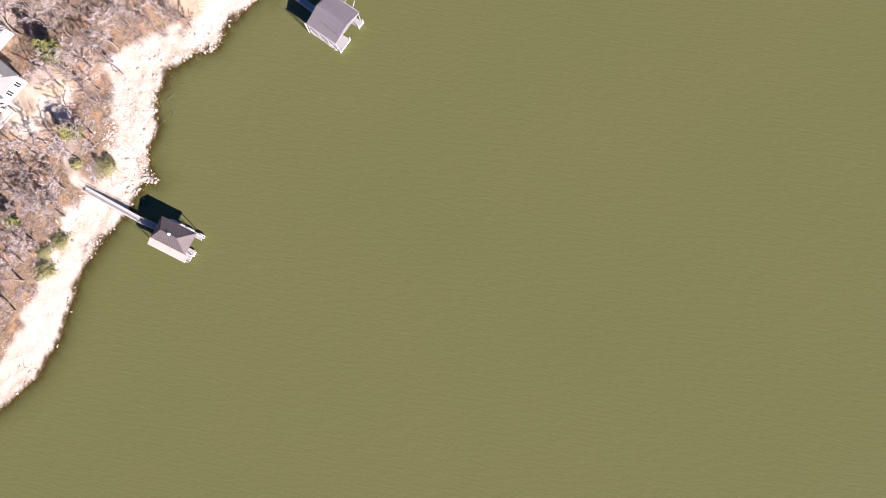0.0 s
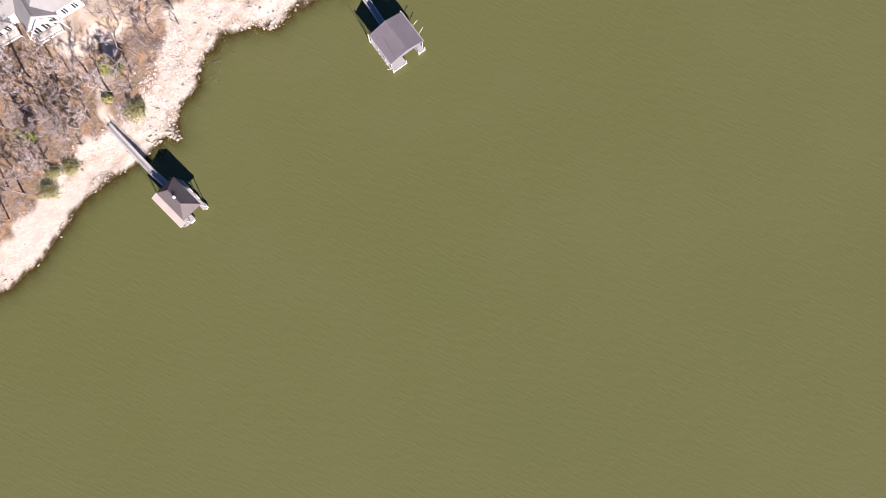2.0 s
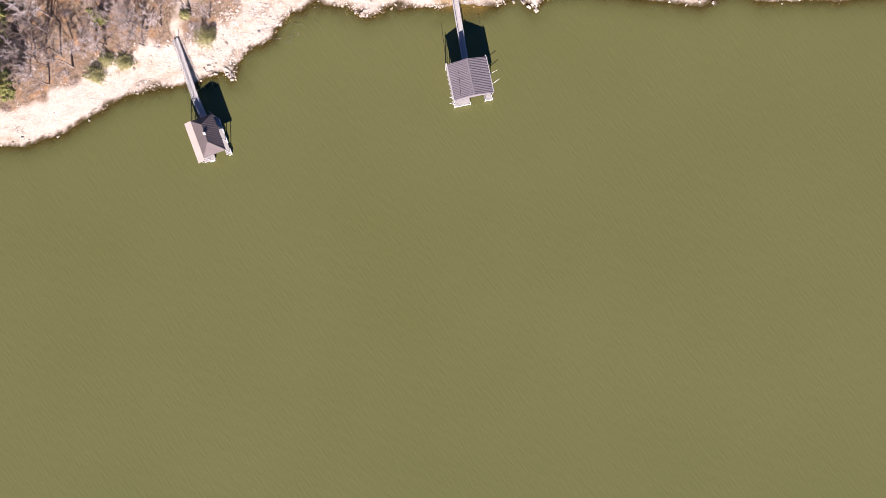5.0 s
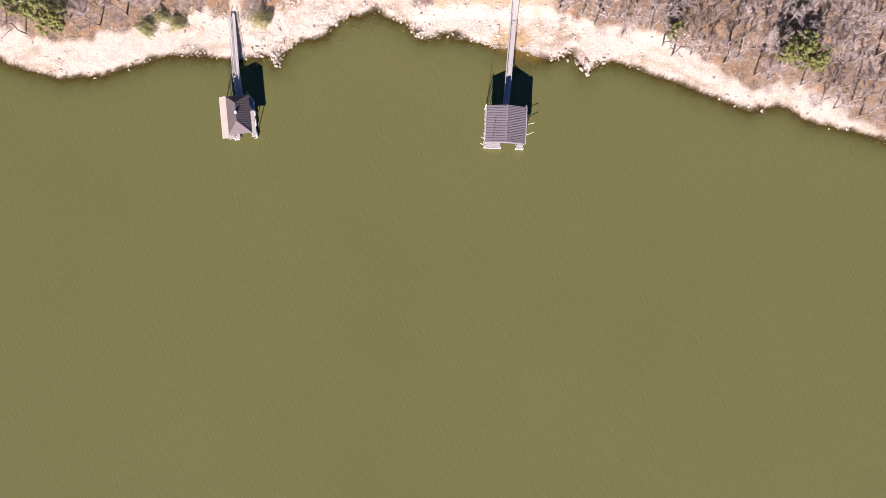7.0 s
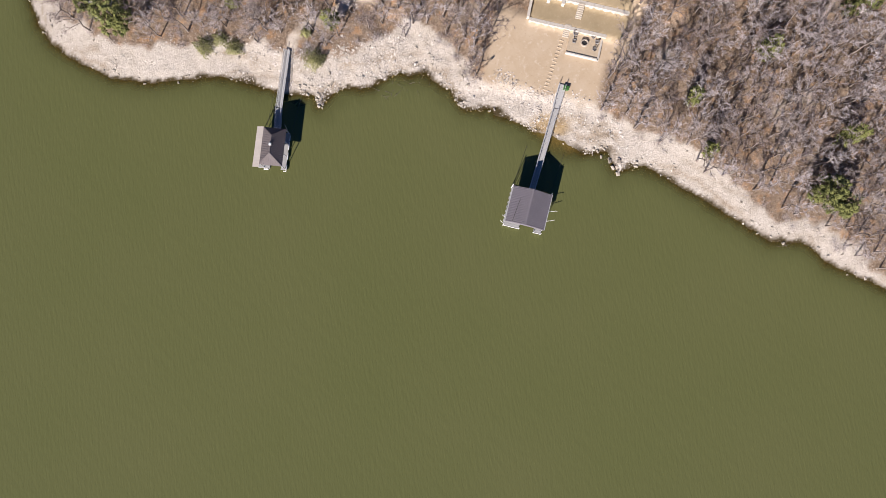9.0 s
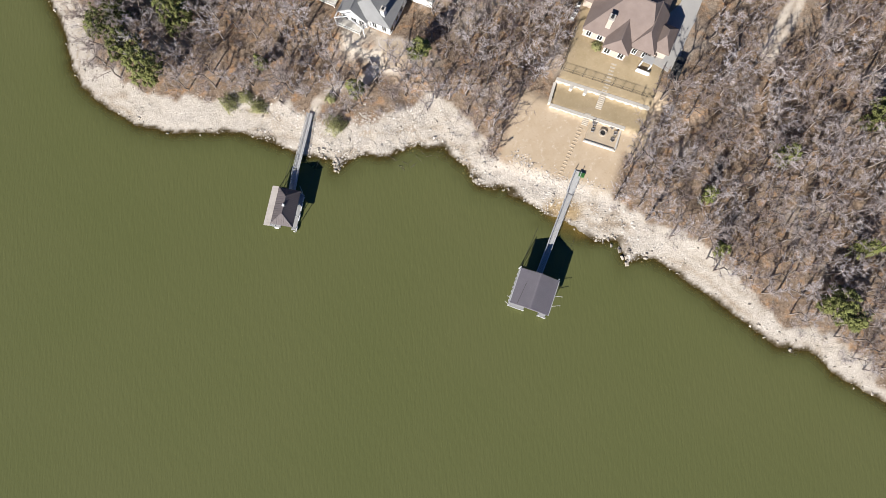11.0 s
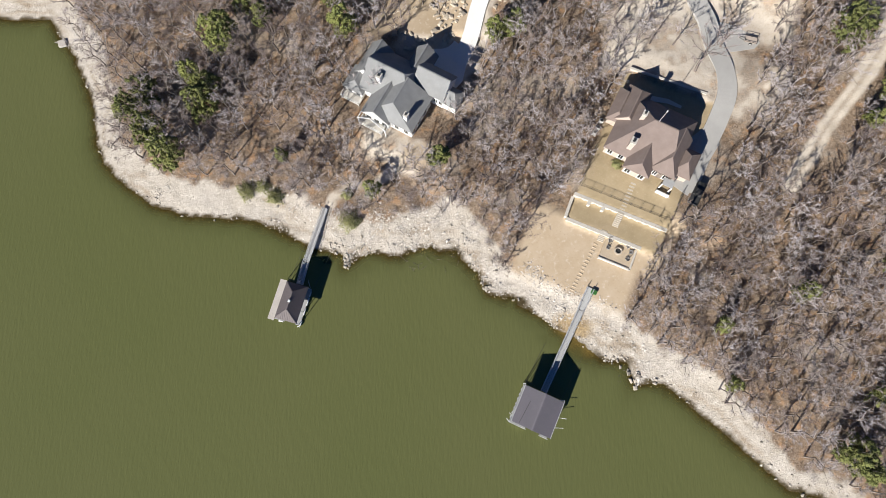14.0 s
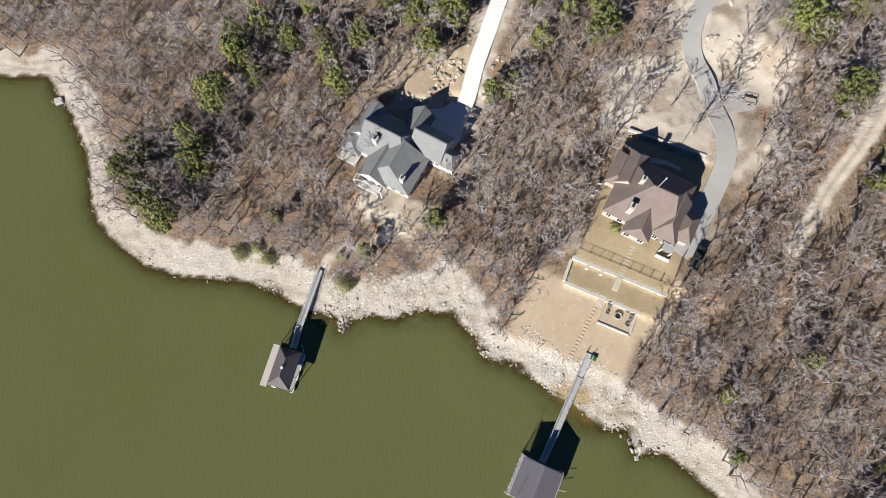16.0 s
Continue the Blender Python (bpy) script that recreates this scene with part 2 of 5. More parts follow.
def smooth(e0, e1, x):
    t = np.clip((x - e0) / (e1 - e0), 0, 1)
    return t * t * (3 - 2 * t)


_rs = np.random.RandomState(7)
_grid = _rs.rand(64, 64)


def wobble(x, y, size):
    """Smooth noise in -1 to 1 with features of that size."""
    x, y = np.asarray(x) / size, np.asarray(y) / size
    i, j = np.floor(x).astype(int), np.floor(y).astype(int)
    u, v = x - i, y - j
    u, v = u * u * (3 - 2 * u), v * v * (3 - 2 * v)
    g = lambda a, b: _grid[a % 64, b % 64]
    return 2 * ((g(i, j) * (1 - u) + g(i + 1, j) * u) * (1 - v) + (g(i, j + 1) * (1 - u) + g(i + 1, j + 1) * u) * v) - 1


# ---- the lie of the land ----
SHORE = [(-400, 60), (-150, 40), (-106, 38.4), (-94.7, 39.1), (-92, 35), (-87.2, 29.9), (-82.6, 21.8), (-79.9, 15.8),
         (-78.1, 8.7), (-75.8, 4.9), (-69.3, -0.4), (-63, -4.3), (-55.4, -6.1), (-43.4, -6), (-37.2, -7), (-29, -10.7),
         (-21.7, -12.6), (-20.5, -14.7), (-18.7, -12.8), (-14.1, -11.6), (-9.4, -12.1), (-4.8, -10.2), (1, -10.2),
         (4.6, -11.8), (7.1, -15.5), (9.8, -18.4), (15.4, -19.5), (22.9, -25.2), (30.2, -27.3), (33.6, -30.7),
         (38.2, -31.2), (39.8, -35.6), (41.4, -34.6), (45.6, -35), (54.6, -41.7), (63.2, -48.7), (69, -53.3), (75.6, -54.2),
         (79.8, -58.8), (94.6, -68.1), (160, -100), (450, -190)]


def shore_distance(x, y):
    """Metres inland from the waterline; negative over the lake."""
    best = np.full(x.shape, 1e9)
    side = np.zeros(x.shape, bool)
    for (ax, ay), (bx, by) in zip(SHORE, SHORE[1:]):
        dx, dy = bx - ax, by - ay
        k = np.clip(((x - ax) * dx + (y - ay) * dy) / (dx * dx + dy * dy), 0, 1)
        best = np.minimum(best, np.hypot(x - ax - k * dx, y - ay - k * dy))
    px = [-5000] + [p[0] for p in SHORE] + [5000, 5000, -5000]
    py = [120] + [p[1] for p in SHORE] + [-900, 6000, 6000]
    for i in range(len(px)):
        x0, y0, x1, y1 = px[i - 1], py[i - 1], px[i], py[i]
        if y0 != y1:
            side ^= ((y0 > y) != (y1 > y)) & (x < (x1 - x0) * (y - y0) / (y1 - y0) + x0)
    return np.where(side, best, -best)


def local(x, y, ox, oy, degrees):
    a = radians(degrees)
    return (x - ox) * math.cos(a) + (y - oy) * math.sin(a), -(x - ox) * math.sin(a) + (y - oy) * math.cos(a)


def inside(u, v, u0, u1, v0, v1, soft):
    return smooth(u0 - soft, u0, u) * (1 - smooth(u1, u1 + soft, u)) * smooth(v0 - soft, v0, v) * (1 - smooth(v1, v1 + soft, v))


def line_distance(x, y, pts):
    best = np.full(np.shape(x), 1e9)
    for (ax, ay), (bx, by) in zip(pts, pts[1:]):
        dx, dy = bx - ax, by - ay
        k = np.clip(((x - ax) * dx + (y - ay) * dy) / (dx * dx + dy * dy), 0, 1)
        best = np.minimum(best, np.hypot(x - ax - k * dx, y - ay - k * dy))
    return best


H1, H1_TURN, H1_Z = (-11.1, 18.4), -25, 5.4
H2, H2_TURN, H2_Z = (40.5, 12.2), -24, 6.8
T0, T_TURN = (24.7, -2.5), -19.8          # the west end of the lower retaining wall
DRIVE_1 = [(0.5, 30), (2.7, 36), (4.2, 43.5), (6.6, 52), (8.9, 60.4), (14.6, 80), (22.6, 110)]
DRIVE_2 = [(48.3, 3.6), (50.5, 9.3), (53.2, 15.0), (55.5, 20.3), (57.1, 25.5), (56.7, 30.9), (54.8, 36.1), (53.3, 41.7), (50.4, 47.1), (50.1, 53), (52.7, 59), (58.8, 63.1), (75, 68), (100, 84)]
TRACK = [(69.8, 6.5), (72.9, 11.7), (76.7, 18.8), (83, 27.6), (88.2, 36.5), (91.7, 45.7), (98, 66)]
FOOTPATH = [(-25.4, -3.4), (-24.2, -0.8), (-21, 2.4), (-16.2, 2.4), (-12, 6)]


def rocky(x):
    """1 along the broken limestone of the middle shore, less on the smooth beaches either side."""
    return 0.25 + 0.75 * smooth(-46, -34, x) * (1 - smooth(40, 50, x))


def strip_less(x):
    """How much narrower the beach is towards its two ends and below the brush west of the lawn."""
    return 2.6 * (1 - smooth(-74, -56, x)) + 2.6 * smooth(4, 9, x) * (1 - smooth(15, 20, x)) + 2.9 * smooth(33, 45, x) + 2.0 * smooth(62, 71, x)


def height(x, y):
    x, y = np.asarray(x, float), np.asarray(y, float)
    d = shore_distance(x, y)
    near = 1 - smooth(10, 40, np.abs(d))
    d = d + near * (rocky(x) * 0.75 * wobble(x, y, 3.1) + (0.2 + 0.3 * rocky(x)) * wobble(x, y, 1.3))
    z = np.where(d < 0, np.maximum(-4, 0.22 * d), np.where(d < 9, 0.2 * d, 1.8 + 0.12 * (d - 9)))
    shelf = 1 - smooth(2.0, 6.5, np.hypot(x - 28.5, y + 28.5))
    z = np.where(z < 0, z * (1 - 0.75 * shelf), z)
    z = np.where(z > 11, 11 + (z - 11) * 0.35, z)
    z = np.where(z > 24, 24 + (z - 24) * 0.1, z)
    z = z + smooth(1, 14, d) * (0.35 * wobble(x, y, 9) + 0.14 * wobble(x, y, 2.7)) + smooth(0.2, 3, d) * 0.07 * wobble(x, y, 0.9)
    u, v = local(x, y, *H1, H1_TURN)
    k = inside(u, v, -13, 14, -7, 14, 7)
    z = z * (1 - k) + H1_Z * k
    k = inside(x, y, -5.5, 6, 22, 36, 1.5)
    z = z * (1 - k) + (H1_Z + 0.35) * k
    k = inside(x, y, -18, -5.5, 36, 44, 4)
    z = z * (1 - k) + (H1_Z + 1.6) * k
    u, v = local(x, y, *T0, T_TURN)
    lawn = inside(u, v, -6, 17, -13, 0, 3)
    z = z * (1 - lawn) + (3.5 + 0.11 * np.minimum(v, 0)) * lawn
    k = inside(u, v, 0.25, 20, -0.4, 5.2, 0.3)
    z = z * (1 - k) + (4.4 + 0.04 * v) * k
    k = inside(u, v, -0.4, 20, 4.9, 34, 0.3)
    z = z * (1 - k) + (5.7 + np.clip(v - 5.3, 0, 7) * 0.16) * k
    k = inside(u, v, 20.2, 31, 8, 40, 3)
    z = z * (1 - k) + (6.8 + np.clip(v - 30, 0, 10) * 0.1) * k
    k = 1 - smooth(4.5, 14, np.hypot((x - 59) * 0.8, y - 38.6))          # the level parking spur
    z = z * (1 - k) + 7.6 * k
    return z


def ground_z(x, y):
    return float(height(np.array([x]), np.array([y]))[0])


def axis_steps(lo, hi, step, far):
    out = list(np.arange(lo, hi + step / 2, step))
    left, right, s = [], [], step
    a, b = lo, hi
    while b < far:
        s *= 1.35
        a, b = a - s, b + s
        left.append(a)
        right.append(b)
    return np.array(left[::-1] + out + right)


def sheet(name, xs, ys, z, layers, material):
    nx, ny = len(xs), len(ys)
    gx, gy = np.meshgrid(xs, ys)
    co = np.stack([gx, gy, z], -1).reshape(-1, 3)
    i = np.arange(nx * ny).reshape(ny, nx)
    quads = np.stack([i[:-1, :-1], i[:-1, 1:], i[1:, 1:], i[1:, :-1]], -1).reshape(-1, 4)
    me = bpy.data.meshes.new(name)
    me.vertices.add(len(co))
    me.vertices.foreach_set("co", co.ravel())
    me.loops.add(quads.size)
    me.loops.foreach_set("vertex_index", quads.ravel())
    me.polygons.add(len(quads))
    me.polygons.foreach_set("loop_start", np.arange(len(quads)) * 4)
    me.polygons.foreach_set("use_smooth", np.ones(len(quads), bool))
    me.update(calc_edges=True)
    for key, values in layers.items():
        a = me.attributes.new(key, "FLOAT", "POINT")
        a.data.foreach_set("value", np.clip(values, 0, 1).ravel().astype(np.float32))
    me.materials.append(material)
    return new(name, me)


XS, YS = axis_steps(-110, 110, 0.55, 4000), axis_steps(-72, 77, 0.55, 4000)
GX, GY = np.meshgrid(XS, YS)
GZ = height(GX, GY)
D = shore_distance(GX, GY)
TU, TV = local(GX, GY, *T0, T_TURN)
U1, V1 = local(GX, GY, *H1, H1_TURN)
grain = 1.4 * wobble(GX, GY, 4.3) + 0.9 * wobble(GX, GY, 1.7)
wide = 2.2 * wobble(GX, GY, 17)
narrow = strip_less(GX)
beach = 1 - smooth(8.2, 9.3, D + grain + wide + narrow)
earth = inside(GX - 0.35 * (GY - 40) + grain * 0.5, GY + grain * 0.4, -17, 1.5, 36.5, 46.5, 1.8)
earth = np.maximum(earth, inside(GX + grain * 0.5, GY + grain * 0.5, -9, -1.5, 6.5, 10.5, 1.5) * 0.8)
lawn = np.maximum(inside(TU, TV, -5.5, 16.5, -12.5, 0.2, 2.5), inside(TU + grain * 0.6, TV, 15, 21, -4, 8, 2))
lawn = np.maximum(lawn, earth)
turf = inside(TU, TV, 0.1, 19.5, -0.2, 34, 0.3)
bare = smooth(0.35, 0.75, wobble(GX, GY, 6.5) + 0.5 * wobble(GX, GY, 2.1)) * smooth(8, 20, D)
track = line_distance(GX, GY, TRACK)
gravel = np.maximum.reduce([
    1 - smooth(3.2, 6.5, line_distance(GX, GY, DRIVE_2[4:11]) + grain),
    1 - smooth(2.6, 4.6, line_distance(GX, GY, DRIVE_1) + grain * 0.6),
    (1.0 - smooth(1.4, 2.3, track + grain * 0.25)) * (0.6 + 0.4 * smooth(0.15, 0.6, track)),
    1 - smooth(0.6, 1.3, line_distance(GX, GY, FOOTPATH) + grain * 0.2),
    inside(U1 + grain, V1 + grain, -8, 8, 13, 24, 2), inside(U1 + grain, V1 + grain, -4, 8, -11, -5, 2) * 0.9,
    inside(GX + grain, GY + grain, 56, 70, 38, 62, 3) * 0.9, inside(GX + grain, GY + grain, 33, 53, 31, 46, 3), inside(TU + grain, TV + grain, 9, 30, 36, 46, 3) * 0.9,
    bare * 0.35])
drift = smooth(0.1, 0.7, wobble(GX + 13, GY - 7, 4.2) + 0.6 * wobble(GX, GY, 1.3))      # leaves blown over the gravel
gravel = gravel * (1 - 0.55 * drift * smooth(1.6, 2.6, line_distance(GX, GY, TRACK)))
edge = GZ + 0.07 * wobble(GX, GY, 1.1)
wet = (1 - smooth(0.07, 0.2, edge)) * smooth(-0.5, -0.1, edge)
mud = 1 - smooth(-0.3, 0.0, GZ)
wet = wet * (1 - 0.55 * (1 - smooth(3.0, 6.0, np.hypot(GX - 28, GY + 27))))
lie = D + 0.5 * grain
strand = beach * smooth(0.6, 1.0, lie) * (0.75 * np.exp(-((lie - 1.7 - 0.4 * wobble(GX, GY, 9)) / 0.45) ** 2) + 0.55 * np.exp(-((lie - 4.4 - 0.7 * wobble(GX, GY, 12)) / 0.5) ** 2)
                                         + 0.6 * smooth(0.25, 0.8, wobble(GX, GY, 3.7) + 0.6 * wobble(GX, GY, 1.4))) * smooth(-0.5, 0.5, wobble(GX - 31, GY, 6.2))
stain = 0.85 * (1 - smooth(2.0, 5.5, np.hypot(GX - 26.3, (GY + 24.8) * 1.3) + grain)) * smooth(0.0, 0.6, D)
ground = sheet("ground", XS, YS, GZ, {"beach": beach, "lawn": lawn, "turf": turf * (1 - 0.2 * bare), "gravel": gravel, "mud": mud, "wet": wet, "strand": strand, "stain": stain}, GROUND)
tagged(ground, "rocky lake shore rising to leaf-strewn woodland floor", "ground", kind="structure")
WXS, WYS = axis_steps(-110, 110, 0.85, 4000), axis_steps(-72, 77, 0.85, 4000)
WX, WY = np.meshgrid(WXS, WYS)
WZ = height(WX, WY)
cover = 0.12 + 0.88 * (1 - np.exp(-np.maximum(-WZ - 0.05, 0) * 3.4))
water = sheet("water", WXS, WYS, np.zeros_like(WZ), {"cover": cover}, WATER)
tagged(water, "murky olive-green lake water with fine ripples", "lake", kind="structure")


def ribbon(name, pts, half, lift, material, label, category, step=0.8):
    """A paved strip that follows the ground."""
    pts = [Vector((*p, 0)) for p in pts]
    line = []
    for i in range(len(pts) - 1):
        p0, p1, p2, p3 = pts[max(i - 1, 0)], pts[i], pts[i + 1], pts[min(i + 2, len(pts) - 1)]
        n = max(2, int((p2 - p1).length / step))
        for k in range(n):
            s = k / n
            line.append(0.5 * (2 * p1 + (p2 - p0) * s + (2 * p0 - 5 * p1 + 4 * p2 - p3) * s * s + (3 * p1 - p0 - 3 * p2 + p3) * s ** 3))
    line.append(pts[-1])
    bm = bmesh.new()
    rows = []
    tops = []
    for i, p in enumerate(line):
        d = (line[min(i + 1, len(line) - 1)] - line[max(i - 1, 0)]).normalized()
        n = Vector((-d.y, d.x, 0))
        tops.append(max(ground_z(*(p + n * k * half).xy) for k in (-1, -0.5, 0, 0.5, 1)) + lift)
    tops = [max(tops[max(0, i - 2):i + 3]) for i in range(len(tops))]
    for _ in range(3):
        tops = [sum(tops[max(0, i - 4):i + 5]) / len(tops[max(0, i - 4):i + 5]) for i in range(len(tops))]
    for i, p in enumerate(line):
        d = (line[min(i + 1, len(line) - 1)] - line[max(i - 1, 0)]).normalized()
        n = Vector((-d.y, d.x, 0))
        z = tops[i]
        rows.append([bm.verts.new((p + n * half * k).to_tuple()[:2] + (z + dz,)) for k, dz in ((1, -0.6), (1, 0), (-1, 0), (-1, -0.6))])
    for a, b in zip(rows, rows[1:]):
        for k in range(3):
            bm.faces.new((a[k], a[k + 1], b[k + 1], b[k]))
    bmesh.ops.recalc_face_normals(bm, faces=bm.faces)
    ob = new(name, mesh_of(bm, name))
    ob.data.materials.append(material)
    return tagged(ob, label, category, kind="structure")


ribbon("driveway_1", DRIVE_1, 1.75, 0.06, NEW_CONCRETE, "bright new concrete driveway down to the grey-roofed house", "driveway")
ribbon("driveway_2", DRIVE_2, 2.0, 0.16, ASPHALT, "curving pale grey driveway beside the brown-roofed house", "driveway")

# ---- boat docks ----
def seams(parent, x0, x1, y0, y1, z, rise, axis, hip0, hip1, pitch, material):
    """Raised standing seams running from eave to ridge over a pitched roof."""
    mx, my = (x0 + x1) / 2, (y0 + y1) / 2
    if axis == "y":
        y = y0 + pitch / 2
        while y < y1:
            for sx, ex in ((-1, x0), (1, x1)):
                k = min(1, (y - y0) / hip0 if hip0 else 1, (y1 - y) / hip1 if hip1 else 1)
                a = Vector((ex, y, z + 0.03))
                b = Vector((ex + (mx - ex) * k, y, z + rise * k + 0.03))
                if (b - a).length > 0.25:
                    part("seam", beam(a, b, 0.05, 0.05), material, parent)
            y += pitch
    for end, hip, sign in ((y0, hip0, 1), (y1, hip1, -1)):
        x = x0 + pitch / 2
        while hip and x < x1:
            k = 1 - abs(x - mx) / (mx - x0)
            if k > 0.12:
                part("seam", beam((x, end, z + 0.03), (x, end + sign * hip * k, z + rise * k + 0.03), 0.05, 0.05), material, parent)
            x += pitch


def gangway(name, a, b, wide, label, group):
    """A railed walkway from the bank down to the dock, in its own frame along x."""
    a, b = Vector(a), Vector(b)
    d = b - a
    g = thing(name, Matrix.Translation(a) @ d.to_track_quat("X", "Z").to_matrix().to_4x4(), label, "gangway", group)
    n = int(d.length / 0.31)
    step = d.length / n
    plank = mesh_of(box(0.01, step - 0.015, -wide / 2, wide / 2, 0.0, 0.05), "plank")
    plank.materials.append(DECK)
    for i in range(n):
        p = new("plank", plank)
        p.parent, p.location = g, (i * step, 0, 0.01 * (i % 3) * 0.4)
    for s in (-1, 1):
        y = s * (wide / 2 + 0.05)
        part("stringer", beam((0, y, -0.06), (d.length, y, -0.06), 0.1, 0.22), ALUMINIUM, g)
        part("top_rail", beam((0, y, 1.0), (d.length, y, 1.0), 0.07, 0.06), ALUMINIUM, g)
        part("mid_rail", beam((0, y, 0.52), (d.length, y, 0.52), 0.04, 0.04), ALUMINIUM, g)
        k = max(3, int(d.length / 1.5))
        for i in range(k + 1):
            x = 0.05 + (d.length - 0.1) * i / k
            part("rail_post", box(x - 0.03, x + 0.03, y - 0.03, y + 0.03, -0.05, 1.0), ALUMINIUM, g)
            if i < k:
                part("brace", beam((x, y, 0.05), (x + (d.length - 0.1) / k, y, 0.98), 0.03, 0.03), ALUMINIUM, g)
    return g


def dock_base(d, x0, x1, y0, y1, slip, rows):
    """Floats, and a plank deck round an open boat slip."""
    sx0, sx1, sy1 = slip
    for a, b, c, e in ((x0, sx0, y0, y1), (sx1, x1, y0, y1), (sx0, sx1, sy1, y1)):
        part("float", box(a + 0.1, b - 0.1, c + 0.1, e - 0.1, -0.35, 0.33, bevel=0.04), BLACK, d, "black plastic float")
        part("deck_frame", box(a, b, c, e, 0.33, 0.47), ALUMINIUM, d)
        n = max(2, int((e - c) / rows))
        plank = mesh_of(box(a + 0.02, b - 0.02, 0.01, (e - c) / n - 0.015, 0.47, 0.52), "deck_plank")
        plank.materials.append(DECK)
        for i in range(n):
            p = new("deck_plank", plank)
            p.parent, p.location = d, (0, c + i * (e - c) / n, 0)


def build_dock_b():
    d = thing("boat_dock", pose(19.8, -41.6, 0, 0, 0, -20.6), "floating boat dock under a mauve steel gable roof", "boat dock")
    dock_base(d, -4.0, 4.0, -4.0, 3.9, (-0.6, 2.4, 1.4), 0.3)
    x0, x1, y0, y1, z, rise = -3.98, 3.98, -3.6, 3.75, 3.9, 1.15
    part("roof", roof(x0, x1, y0, y1, z, rise, "y", 0, 0, 0.16), DOCK_METAL, d, "ribbed mauve-grey steel roof")
    seams(d, x0, x1, y0, y1, z, rise, "y", 0, 0, 0.33, DOCK_METAL)
    part("ridge_cap", beam((0, y0 - 0.05, z + rise + 0.04), (0, y1 + 0.05, z + rise + 0.04), 0.3, 0.06), DOCK_METAL, d)
    for s in (-1, 1):
        part("eave_gutter", beam((s * 4.03, y0, z - 0.06), (s * 4.03, y1, z - 0.06), 0.13, 0.16), ALUMINIUM, d, "white steel gutter")
        for y in (-3.4, -1.1, 1.2, 3.55):
            part("post", box(s * 3.85 - 0.06, s * 3.85 + 0.06, y - 0.06, y + 0.06, 0.5, z - 0.1), ALUMINIUM, d)
        for y in (y0, y1):
            part("truss", beam((s * 3.9, y + (0.1 if y < 0 else -0.1), z - 0.3), (0, y + (0.1 if y < 0 else -0.1), z + rise - 0.35), 0.08, 0.12), ALUMINIUM, d)
    part("truss_tie", beam((-3.9, y0 + 0.1, z - 0.28), (3.9, y0 + 0.1, z - 0.28), 0.08, 0.12), ALUMINIUM, d)
    for x, y in ((-3.95, -4.0), (-0.65, -4.0), (2.45, -4.0), (3.95, -4.0), (-4.1, 3.95), (3.9, 4.0)):
        part("corner_post", box(x - 0.07, x + 0.07, y - 0.07, y + 0.07, -0.2, 1.5 if y < 0 else 4.0), WHITE_PAINT, d, "white dock corner post")
    for i in range(7):
        y = -3.2 + i * 0.95
        part("bumper", bar((-4.06, y, 0.5), (-4.06, y + 0.45, 0.5), 0.1, sides=8), ALUMINIUM, d, "pale grey vinyl fender")
    part("dock_edge", box(-4.03, -0.6, -4.08, -4.0, 0.2, 0.56), WHITE_PAINT, d, "white vinyl edge strip")
    part("dock_edge", box(2.4, 4.03, -4.08, -4.0, 0.2, 0.56), WHITE_PAINT, d, "white vinyl edge strip")
    for x0p, y0p, x1p, y1p in ((3.9, 0.55, 5.9, 1.1), (3.9, -1.6, 5.9, -0.75), (-3.9, -2.7, -4.75, -2.35), (-3.9, -4.0, -4.9, -3.55)):
        part("outrigger_pole", bar((x0p, y0p, 2.3), (x1p, y1p, 2.5), 0.05), WHITE_PAINT, d, "pale mooring pole standing off the side")
    part("light_pole", bar((-2.6, -3.4, 4.42), (-2.1, 1.4, 4.62), 0.045), FENCE_METAL, d, "dark pipe lying along the roof")
    for s, e in ((-1, (-3.1, 13.2)), (1, (4.8, 13.6))):
        part("mooring_cable", bar((s * 3.9, 3.8, 0.55), (e[0], e[1], 0.25), 0.03), FENCE_METAL, d)
    return d


